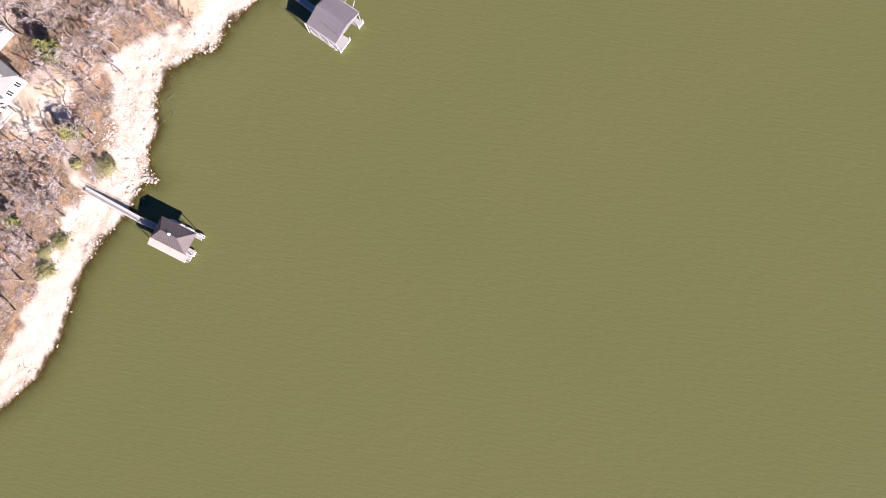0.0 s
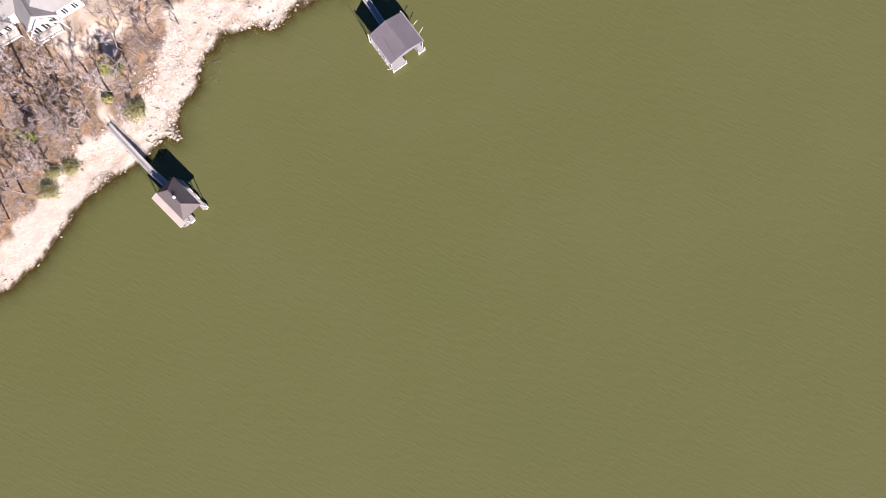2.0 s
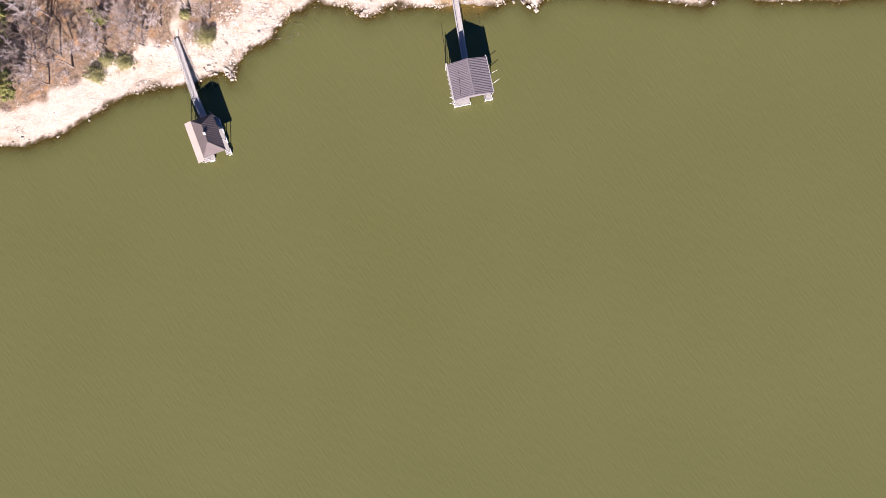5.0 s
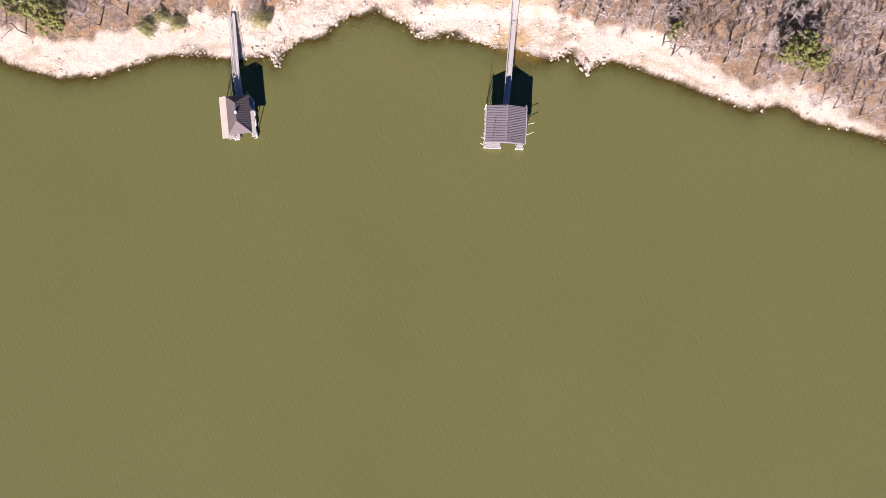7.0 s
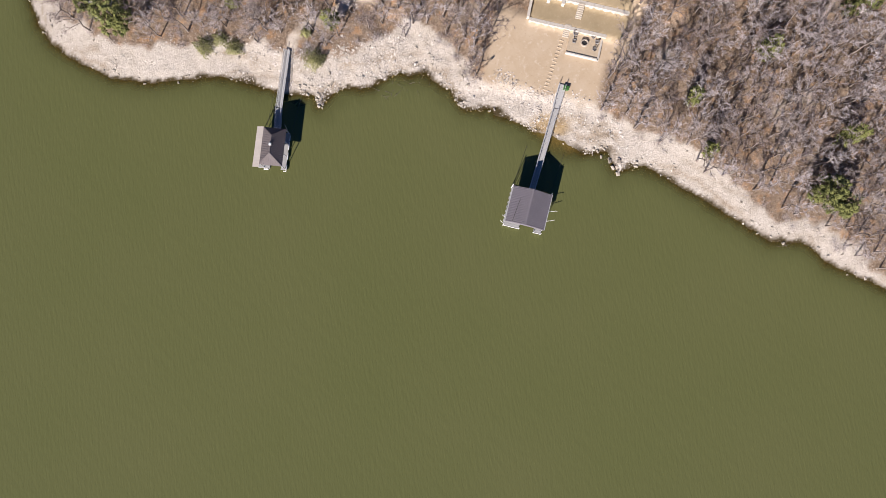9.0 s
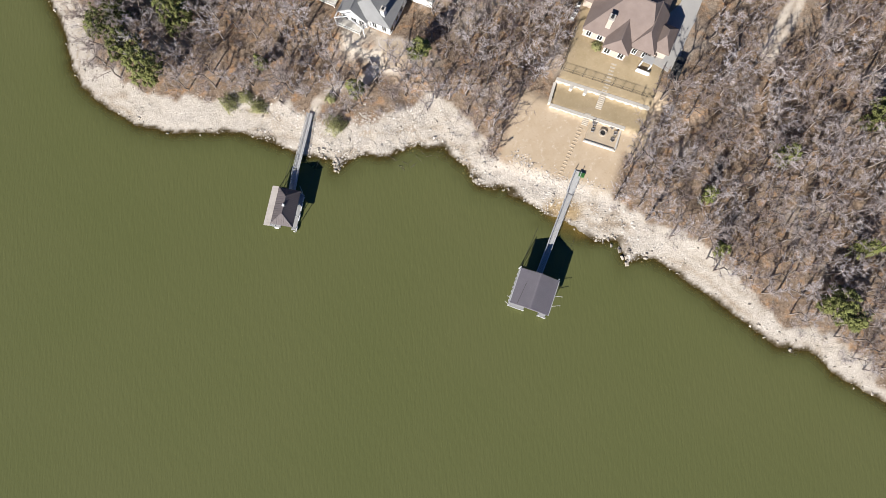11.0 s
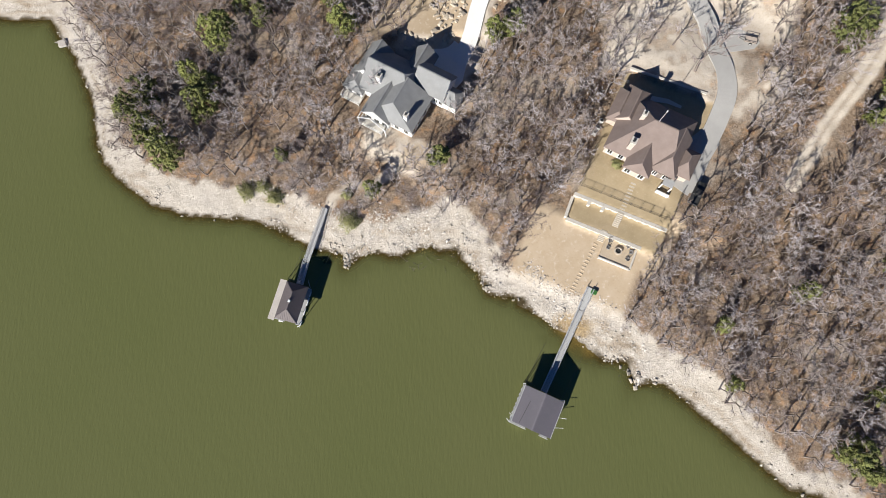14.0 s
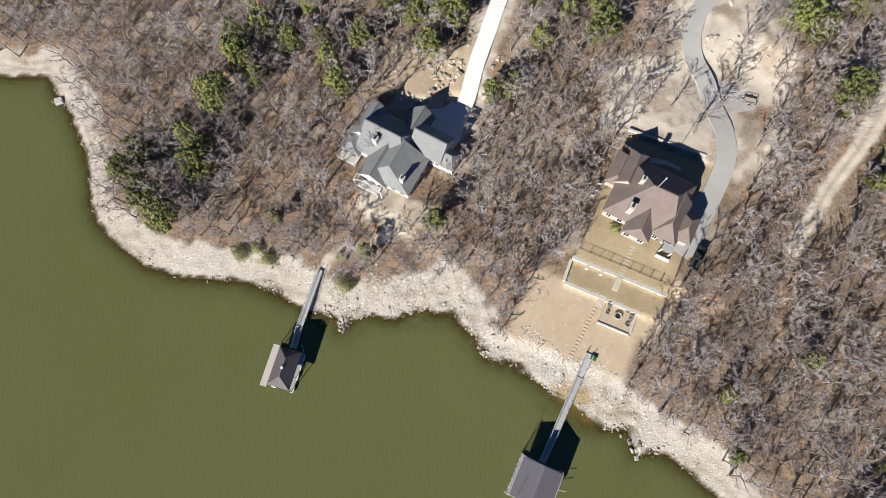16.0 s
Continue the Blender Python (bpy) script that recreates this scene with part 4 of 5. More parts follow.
def build_truck():
    cx, cy = 50.2, 3.0
    c = thing("pickup_truck", pose(cx, cy, ground_z(cx, cy) + 0.02, 0, 0, -27), "black pickup truck parked at the drive's end", "truck")
    part("body", box(-0.95, 0.95, -2.6, 2.6, 0.45, 1.05, bevel=0.12), BLACK, c)
    part("hood", box(-0.88, 0.88, 1.1, 2.55, 1.04, 1.18, bevel=0.06), BLACK, c)
    cab = part("cab", solid([(-0.9, -0.6, 1.05), (0.9, -0.6, 1.05), (0.9, 1.3, 1.05), (-0.9, 1.3, 1.05), (-0.72, -0.45, 1.8), (0.72, -0.45, 1.8), (0.72, 0.6, 1.8), (-0.72, 0.6, 1.8)],
                            [(0, 1, 2, 3), (4, 5, 6, 7), (0, 1, 5, 4), (1, 2, 6, 5), (2, 3, 7, 6), (3, 0, 4, 7)]), BLACK, c)
    part("windscreen", solid([(-0.76, 1.2, 1.15), (0.76, 1.2, 1.15), (0.64, 0.65, 1.76), (-0.64, 0.65, 1.76), (-0.76, 1.15, 1.12), (0.76, 1.15, 1.12), (0.64, 0.6, 1.73), (-0.64, 0.6, 1.73)],
                             [(0, 1, 2, 3), (4, 5, 6, 7), (0, 1, 5, 4), (1, 2, 6, 5), (2, 3, 7, 6), (3, 0, 4, 7)]), GLASS, cab)
    for s in (-1, 1):
        part("bed_side", box(s * 0.9 - 0.06, s * 0.9 + 0.06, -2.55, -0.65, 1.05, 1.3, bevel=0.03), BLACK, c)
        part("headlight", box(s * 0.65 - 0.16, s * 0.65 + 0.16, 2.56, 2.62, 0.75, 0.92), WHITE_PAINT, c, "clear headlight")
        for y in (-1.7, 1.7):
            w = part("wheel", bar((s * 0.72, y, 0.38), (s * 0.97, y, 0.38), 0.38, sides=18), BLACK, c)
            part("rim", bar((s * 0.955, y, 0.38), (s * 0.985, y, 0.38), 0.22, sides=12), ALUMINIUM, w)
    part("tailgate", box(-0.9, 0.9, -2.62, -2.54, 1.0, 1.3, bevel=0.02), BLACK, c)


build_truck()


def build_trailer():
    x, y = 62.4, 37.9
    c = thing("utility_trailer", pose(x, y, 7.68, 0, 0, 78), "small dark steel utility trailer on the parking spur", "trailer")
    part("deck", box(-0.75, 0.75, -1.3, 1.3, 0.5, 0.56), BRICK, c, "faded reddish deck boards")
    for s in (-1, 1):
        part("side_rail", beam((s * 0.78, -1.3, 0.85), (s * 0.78, 1.3, 0.85), 0.06, 0.06), FENCE_METAL, c)
        part("end_rail", beam((-0.78, s * 1.3, 0.85), (0.78, s * 1.3, 0.85), 0.06, 0.06), FENCE_METAL, c)
        part("tongue", beam((s * 0.5, 1.3, 0.5), (0, 2.6, 0.5), 0.08, 0.08), FENCE_METAL, c)
        for e in (-1, 1):
            part("stake", box(s * 0.78 - 0.03, s * 0.78 + 0.03, e * 1.27 - 0.03, e * 1.27 + 0.03, 0.5, 0.85), FENCE_METAL, c)
        w = part("wheel", bar((s * 0.82, -0.1, 0.3), (s * 1.0, -0.1, 0.3), 0.3, sides=16), BLACK, c)
        part("rim", bar((s * 1.0, -0.1, 0.3), (s * 1.02, -0.1, 0.3), 0.16, sides=10), ALUMINIUM, w)
    part("axle", bar((-0.9, -0.1, 0.3), (0.9, -0.1, 0.3), 0.04), FENCE_METAL, c)
    part("jack", bar((0, 2.5, 0.0), (0, 2.5, 0.6), 0.04), FENCE_METAL, c)


build_trailer()


def air_conditioner(x, y, turn):
    a = thing("air_conditioner", pose(x, y, ground_z(x, y) + 0.02, 0, 0, turn), "grey outdoor air conditioner beside the house wall", "air conditioner", "air conditioners")
    part("pad", box(-0.55, 0.55, -0.55, 0.55, -0.1, 0.06), CONCRETE, a)
    part("case", box(-0.42, 0.42, -0.42, 0.42, 0.06, 0.85, bevel=0.04), ALUMINIUM, a)
    part("fan_grille", bar((0, 0, 0.86), (0, 0, 0.9), 0.32, sides=16), BLACK, a)


hm = pose(*H2, 0, 0, 0, H2_TURN)
for lx, ly in ((-10.9, 0.4), (-11.1, -0.9), (-10.9, 2.0)):
    q = hm @ Vector((lx, ly, 0))
    air_conditioner(q.x, q.y, H2_TURN)


def sheet_slab(name, corners, z, thick, material, label, category):
    n = len(corners)
    pts = [(x, y, z) for x, y in corners] + [(x, y, z - thick) for x, y in corners]
    bm = solid(pts, [tuple(range(n)), tuple(range(2 * n - 1, n - 1, -1))] + [(i, (i + 1) % n, n + (i + 1) % n, n + i) for i in range(n)])
    ob = new(name, mesh_of(bm, name))
    ob.data.materials.append(material)
    return tagged(ob, label, category, kind="structure")


def arc(cx, cy, r, a0, a1, n=7):
    return [(cx + r * math.cos(radians(a0 + (a1 - a0) * i / n)), cy + r * math.sin(radians(a0 + (a1 - a0) * i / n))) for i in range(n + 1)]


sheet_slab("drive_court_1", [(-5.9, 33.4), (-4.2, 26.6), (-1.7, 21.8), (1.6, 26), (3.0, 34.3), (1.1, 34.2)] + arc(-3.8, 36.6, 3.3, -20, -100), H1_Z + 0.6, 0.9, NEW_CONCRETE,
           "bright new concrete turning court beside the garage", "driveway")
q = [hm @ Vector(p + (0,)) for p in ((6.8, 6.2), (6.8, -4.6), (11.2, -5.4), (12.8, 8.0), (9.5, 12.0))]
sheet_slab("drive_court_2", [(p.x, p.y) for p in q], H2_Z + 0.1, 0.5, ASPHALT, "pale concrete parking court beside the garage", "driveway")
sheet_slab("drive_court_3", [(55.2, 42.2), (57.6, 42.0), (60.6, 40.6), (63.9, 39.2), (64.6, 37.6), (63.4, 36.2), (60, 35.4), (56.4, 34.8), (54.6, 38)], 7.66, 0.5, ASPHALT, "pale worn parking spur beside the curving drive", "driveway")
curved = arc(42.0, 23.0, 1.3, 75, 215, 8) + [(41.6, 22.4), (42.3, 23.1), (44.9, 22.8), (47.7, 21.8), (47.9, 22.4), (45.1, 23.8)]
sheet_slab("path_2", curved, H2_Z + 0.1, 0.4, CONCRETE, "curved concrete entry walk behind the house", "path")
# ---- stones and ledges ----
rng = random.Random(5)


def put_stone(x, y, size, meshes, name, label, group, sink=0.25, lift=0.0):
    if min(float(line_distance(np.array([x]), np.array([y]), q)[0]) for q in (DRIVE_1, DRIVE_2)) < 2.6 or (-5 < x < 5.5 and 22 < y < 35.5):
        return None
    s = new(name, rng.choice(meshes))
    s.matrix_basis = Matrix.LocRotScale((x, y, ground_z(x, y) + lift + size * (0.45 - sink)), Euler((rng.uniform(-0.2, 0.2), rng.uniform(-0.2, 0.2), rng.uniform(0, 6.3))),
                                        (size * rng.uniform(0.8, 1.2), size * rng.uniform(0.7, 1.1), size))
    return tagged(s, label, name.replace("_", " "), group)


for i in range(34):
    k = rng.uniform(0, 1)
    x, y = -14 + 13 * k + rng.uniform(-0.4, 0.4), 36.2 - 3.0 * math.sin(k * math.pi) + (rng.random() - 0.35) * 3.4
    put_stone(x, y, rng.uniform(0.5, 1.0), BOULDERS, "boulder", "grey-tan boulder of the rock wall behind the house", "boulders of the rock wall")
for i in range(26):
    k = i / 25
    put_stone(-18.5 + 9.2 * k, 39.9 + 2.6 * k ** 1.3 + rng.uniform(-0.25, 0.25), rng.uniform(0.22, 0.34), BOULDERS, "edging_stone", "tan stone of the curved bed edging", "edging stones of the bed")
for cx, cy, n, spread in ((-3.0, 40.6, 24, 2.6), (0.4, 42.6, 12, 1.6), (2.6, 48.5, 10, 1.6), (12.5, 45.5, 12, 2.6), (60, 52, 12, 6), (54, 50, 8, 2.5), (61, 47, 8, 4)):
    for i in range(n):
        put_stone(cx + rng.gauss(0, spread), cy + rng.gauss(0, spread * 0.7), rng.uniform(0.3, 0.85), BOULDERS, "boulder", "tan sandstone boulder on bare earth", "boulders by the drives")
shore_n = 0
while shore_n < 250:
    i = rng.randrange(3, len(SHORE) - 3)
    k = rng.random()
    (ax, ay), (bx, by) = SHORE[i], SHORE[i + 1]
    nx, ny = ay - by, bx - ax
    l = math.hypot(nx, ny)
    off = rng.choice((rng.uniform(-0.6, 1.6), rng.uniform(0, 8)))
    x, y = ax + (bx - ax) * k + nx / l * off, ay + (by - ay) * k + ny / l * off
    if -90 < x < 95:
        near_tip = min(math.hypot(x - a, y - b) for a, b in ((-20, -13), (39, -33), (6, -14), (-92, 34)))
        put_stone(x, y, rng.uniform(0.14, 0.32) * (1.3 if near_tip < 6 else 1), STONES, "stone", "pale weathered limestone lying on the shore", "shore stones")
        shore_n += 1
for x, y, s in ((-20.7, -14.9, 0.7), (-20.3, -14.0, 0.6), (-21.0, -13.4, 0.5), (39.8, -35.9, 0.8), (38.9, -34.6, 0.7), (38.4, -33.2, 0.9), (40.2, -33.5, 0.8), (36.8, -32, 0.6), (-83, 22.9, 0.6), (71.6, -54.1, 0.6)):
    put_stone(x, y, s * 0.62, STONES, "stone", "large pale rock at the water's edge", "large rocks at the waterline", lift=0.1)
slab = thing("float_block", pose(-90.6, 33.2, 0.1, 4, 0, 20), "washed-up whitish foam dock float on the shore", "dock float")
part("body", box(-0.9, 0.9, -0.8, 0.8, -0.1, 0.5, bevel=0.12), TAN_METAL, slab)
part("skirt", box(-0.94, 0.94, -0.84, 0.84, -0.12, 0.1, bevel=0.06), DECK, slab)


# ---- loose shingle: countless small stones ----
def scatter_pebbles(count, seed):
    rs = np.random.RandomState(seed)
    x, y = rs.uniform(-96, 96, count * 34), rs.uniform(-70, 45, count * 34)
    d = shore_distance(x, y) + rs.normal(0, 0.8, count * 34)
    keep = (d > 0.1) & (d < 8.6 - strip_less(x)) & (rs.rand(count * 34) < np.clip(0.08 + 0.75 * rocky(x) * smooth(-0.45, 0.6, wobble(x, y, 4.6) + 0.7 * wobble(x, y, 1.9)), 0, 1))
    x, y = x[keep][:count], y[keep][:count]
    z = height(x, y)
    base = np.array([(1, 0, 0), (-0.5, 0.87, 0), (-0.5, -0.87, 0), (0, 0, 1)], float)
    n = len(x)
    size = (rs.gamma(1.4, 0.05, n) + 0.025) * (0.55 + 0.5 * rocky(x))
    a = rs.uniform(0, 6.28, n)
    c, s = np.cos(a), np.sin(a)
    co = np.empty((n, 4, 3))
    sx, sy = size * rs.uniform(0.7, 1.5, n), size * rs.uniform(0.7, 1.3, n)
    px, py = base[None, :, 0] * sx[:, None], base[None, :, 1] * sy[:, None]
    co[:, :, 0] = x[:, None] + px * c[:, None] - py * s[:, None]
    co[:, :, 1] = y[:, None] + px * s[:, None] + py * c[:, None]
    co[:, :, 2] = z[:, None] - 0.03 + base[None, :, 2] * (size * rs.uniform(0.35, 0.95, n))[:, None]
    co[:, 3, :2] += rs.normal(0, 0.3, (n, 2)) * size[:, None]
    i = np.arange(n)[:, None] * 4
    faces = np.concatenate([i + np.array([[0, 1, 3]]), i + np.array([[1, 2, 3]]), i + np.array([[2, 0, 3]])])
    return co.reshape(-1, 3), faces


def tri_mesh(name, co, faces, material):
    me = bpy.data.meshes.new(name)
    me.vertices.add(len(co))
    me.vertices.foreach_set("co", np.ascontiguousarray(co, np.float32).ravel())
    me.loops.add(faces.size)
    me.loops.foreach_set("vertex_index", np.ascontiguousarray(faces, np.int32).ravel())
    me.polygons.add(len(faces))
    me.polygons.foreach_set("loop_start", np.arange(len(faces)) * 3)
    me.update(calc_edges=True)
    me.materials.append(material)
    return me


def island_stone():
    m, t, p = nodes("loose_shingle")
    g = t.nodes.new("ShaderNodeNewGeometry")
    r = t.nodes.new("ShaderNodeValToRGB")
    r.color_ramp.elements[0].color, r.color_ramp.elements[1].color = (0.43, 0.38, 0.33, 1), (0.70, 0.65, 0.60, 1)
    t.links.new(g.outputs["Random Per Island"], r.inputs[0])
    t.links.new(r.outputs[0], p.inputs["Base Color"])
    p.inputs["Roughness"].default_value = 0.9
    return m


tagged(new("shingle", tri_mesh("shingle", *scatter_pebbles(30000, 3), island_stone())), "loose pale limestone shingle along the beach", "shingle", kind="stuff")


# ---- trees ----
def tubes(a, b, ra, rb, sides=3):
    """Tapered sticks from points a to b, as one set of triangles."""
    a, b = np.asarray(a, float), np.asarray(b, float)
    d = b - a
    d /= np.linalg.norm(d, axis=1)[:, None] + 1e-9
    ref = np.where(np.abs(d[:, 2:3]) > 0.9, [[1.0, 0, 0]], [[0, 0, 1.0]])
    u = np.cross(d, ref)
    u /= np.linalg.norm(u, axis=1)[:, None] + 1e-9
    v = np.cross(d, u)
    n = len(a)
    ang = 2 * np.pi * np.arange(sides) / sides
    ring = np.cos(ang)[None, :, None] * u[:, None, :] + np.sin(ang)[None, :, None] * v[:, None, :]
    co = np.concatenate([a[:, None, :] + ring * np.reshape(ra, (-1, 1, 1)), b[:, None, :] + ring * np.reshape(rb, (-1, 1, 1))], 1)
    i = np.arange(n)[:, None] * 2 * sides
    f = []
    for k in range(sides):
        k2 = (k + 1) % sides
        f += [i + np.array([[k, k2, sides + k]]), i + np.array([[k2, sides + k2, sides + k]])]
    return co.reshape(-1, 3), np.concatenate(f)


def needles(a, b, r):
    """Sharp thin twigs: three-sided spikes from a to b."""
    a, b = np.asarray(a, float), np.asarray(b, float)
    d = b - a
    ref = np.where(np.abs(d[:, 2:3]) > 0.9 * np.linalg.norm(d, axis=1)[:, None], [[1.0, 0, 0]], [[0, 0, 1.0]])
    u = np.cross(d, ref)
    u /= np.linalg.norm(u, axis=1)[:, None] + 1e-9
    v = np.cross(d, u)
    v /= np.linalg.norm(v, axis=1)[:, None] + 1e-9
    r = np.reshape(r, (-1, 1))
    co = np.stack([a + u * r, a - 0.5 * u * r + 0.87 * v * r, a - 0.5 * u * r - 0.87 * v * r, b], 1)
    i = np.arange(len(a))[:, None] * 4
    return co.reshape(-1, 3), np.concatenate([i + np.array([[0, 1, 3]]), i + np.array([[1, 2, 3]]), i + np.array([[2, 0, 3]])])


def slivers(a, b, r, rs):
    """The finest spray of twigs, one narrow triangle each."""
    a, b = np.asarray(a, float), np.asarray(b, float)
    side = np.cross(b - a, rs.normal(0, 1, a.shape))
    side *= r / (np.linalg.norm(side, axis=1)[:, None] + 1e-9)
    co = np.stack([a - side / 2, a + side / 2, b], 1)
    return co.reshape(-1, 3), np.arange(len(a) * 3).reshape(-1, 3)


def join(*sets):
    co, f, n = [], [], 0
    for c, g in sets:
        co.append(c)
        f.append(g + n)
        n += len(c)
    return np.concatenate(co), np.concatenate(f)


def bare_tree(seed, tall=8.0, spread=2.6):
    """A leafless oak: bent trunk, rising limbs, branches and a haze of twigs. Returns trunk and crown triangles."""
    rs = np.random.RandomState(seed)
    pts = [np.array([0, 0, -0.3])]
    for k in range(1, 5):
        pts.append(np.array([rs.normal(0, 0.18) * k, rs.normal(0, 0.18) * k, tall * 0.8 * k / 4]))
    pts = np.array(pts)
    rad = 0.165 * np.array([1.15, 0.85, 0.65, 0.45, 0.22]) * tall / 8
    trunk = tubes(pts[:-1], pts[1:], rad[:-1], rad[1:], 5)
    la, lb, lr0, lr1, ba, bb, ta, tb, fa, fb = [], [], [], [], [], [], [], [], [], []
    limbs = 9
    for i in range(limbs):
        k = 0.3 + 0.66 * (i + rs.rand() * 0.6) / limbs
        j = min(3, int(k * 4))
        base = pts[j] + (pts[j + 1] - pts[j]) * (k * 4 - j)
        az = i * 2.4 + rs.normal(0, 0.45)
        reach = spread * (1.0 - 0.5 * max(0, k - 0.45) / 0.5) * rs.uniform(0.6, 1.2)
        mid = base + np.array([math.cos(az) * reach * 0.55, math.sin(az) * reach * 0.55, tall * 0.13])
        tip = mid + np.array([math.cos(az + rs.normal(0, 0.35)) * reach * 0.5, math.sin(az + rs.normal(0, 0.35)) * reach * 0.5, tall * 0.12])
        la += [base, mid]
        lb += [mid, tip]
        lr0 += [0.07, 0.042]
        lr1 += [0.042, 0.014]
        for q in range(6):
            s = rs.uniform(0.1, 1.0)
            p = base + (mid - base) * s * 2 if s < 0.5 else mid + (tip - mid) * (s * 2 - 1)
            a2 = az + rs.choice((-1, 1)) * rs.uniform(0.35, 1.5)
            e = p + np.array([math.cos(a2), math.sin(a2), rs.uniform(0.25, 1.0)]) * rs.uniform(0.6, 1.2) * spread * 0.36
            ba.append(p)
            bb.append(e)
            for w in range(27):
                c = p + (e - p) * rs.uniform(0.1, 1.05)
                way = rs.normal(0, 1, 3) + (e - p) * 0.6 + np.array([0, 0, 0.35])
                way /= np.linalg.norm(way)
                if w < 2:
                    ta.append(c)
                    tb.append(c + way * rs.uniform(0.45, 0.9) * spread * 0.33)
                else:
                    fa.append(c)
                    fb.append(c + way * rs.uniform(0.22, 0.62) * spread * 0.33)
    limb = tubes(la, lb, lr0, lr1, 3)
    branch = needles(ba, bb, np.full(len(ba), 0.024))
    twig = needles(ta, tb, np.full(len(ta), 0.014))
    return join(trunk, limb), join(branch, twig, slivers(fa, fb, 0.038, rs))


VARIANTS = [bare_tree(100 + i, 7.6 + 0.55 * (i % 6), 2.3 + 0.24 * ((i * 5) % 6)) for i in range(9)]
CEDARS_WEST = [(-67.6, 15.5, 3.5), (-66.2, 20, 2.9), (-63.2, 10.8, 3.3), (-58.8, 6.2, 3.8), (-53.2, 17, 3.3), (-55.6, 23.8, 2.6), (-51.7, 20.9, 2.7),
               (-50.4, 32.7, 3.9), (-45.7, 40.8, 3.6), (-47.8, 45.8, 2.9), (-41.9, 37.2, 2.1), (-42.3, 49.3, 3.3), (-35.7, 45.8, 2.3), (-32.5, 55.3, 2.3),
               (-28.9, 46.6, 2.1), (-20.3, 46.7, 2.8), (-27.2, 42.2, 2.2), (-24.2, 36.2, 2.9), (-14.2, 55.5, 3.9), (-6, 45.6, 2.9), (-1.6, 54.1, 4.2), (-9, 52.4, 3.2)]
CEDARS_EAST = [(7.8, 36.1, 2.1), (11.9, 37.7, 2.4), (17.7, 48.9, 2.2), (15.6, 58.1, 2.1), (23.1, 54.2, 2.1), (30.5, 50.8, 3.7), (29.3, 57.4, 2.9), (70.2, 54.1, 3.9),
               (74.9, 52.2, 2.6), (78.6, 37.6, 4.1), (83.6, 59.8, 3.3), (87.9, 25.4, 3.3), (88.5, 31, 2.2), (-2.3, 7.8, 2.0), (57.2, -33.6, 1.3), (70.4, -15.1, 2.0),
               (55.3, -22.2, 1.5), (83.8, 19.6, 1.7), (-35.4, 7.6, 1.3), (78, -44.3, 3.2), (80.3, -47.5, 2.8), (88.3, -8.5, 3.1), (84.4, -34, 2.2), (-15.8, 1.2, 1.7)]


def cedar(seed, r, tall):
    """An evergreen: a trunk and a ragged crown of many small sprays."""
    rs = np.random.RandomState(seed)
    trunk = tubes([[0, 0, -0.3], [0, 0, tall * 0.5]], [[0, 0, tall * 0.5], [0, 0, tall * 0.92]], [0.16, 0.1], [0.1, 0.02], 6)
    a, b, w = [], [], []
    lobes = [(0.0, 0.0, tall * 0.62, 0.62 * r, tall * 0.40)]
    for i in range(int(3 + r * 1.2)):
        az, out = i * 2.4 + rs.normal(0, 0.4), r * rs.uniform(0.38, 0.68)
        lobes.append((math.cos(az) * out, math.sin(az) * out, tall * rs.uniform(0.25, 0.55), r * rs.uniform(0.38, 0.58), tall * rs.uniform(0.18, 0.28)))
    for lx, ly, lz, lr, lh in lobes:
        for i in range(int(10 + 13 * lr)):
            d = rs.normal(0, 1, 3)
            d[2] = abs(d[2]) * 0.9 - 0.25
            d /= np.linalg.norm(d)
            c = np.array([lx, ly, lz]) + d * [lr, lr, lh] * rs.uniform(0.72, 1.12)
            size = rs.uniform(0.4, 0.7)
            for q in range(22):
                e = rs.normal(0, 1, 3) + d * 0.8 + np.array([0, 0, 0.3])
                e /= np.linalg.norm(e)
                p = c + e * size * rs.uniform(0.1, 0.8)
                a.append(p)
                b.append(p + (e + rs.normal(0, 0.5, 3)) * rs.uniform(0.14, 0.3))
                w.append(rs.uniform(0.09, 0.16))
    limbs = tubes([(0, 0, l[2] * 0.7) for l in lobes], [l[:3] for l in lobes], [0.07] * len(lobes), [0.03] * len(lobes), 4)
    return join(trunk, limbs), needles(a, b, w)


def tree_thing(name, label, category, group, trunk, crown, bark, leaf):
    e = thing(name, Matrix.Identity(4), label, category, group)
    for key, data, m in (("trunk", trunk, bark), ("crown", crown, leaf)):
        o = new(key, tri_mesh(key, *data, m))
        o.parent = e
    return e


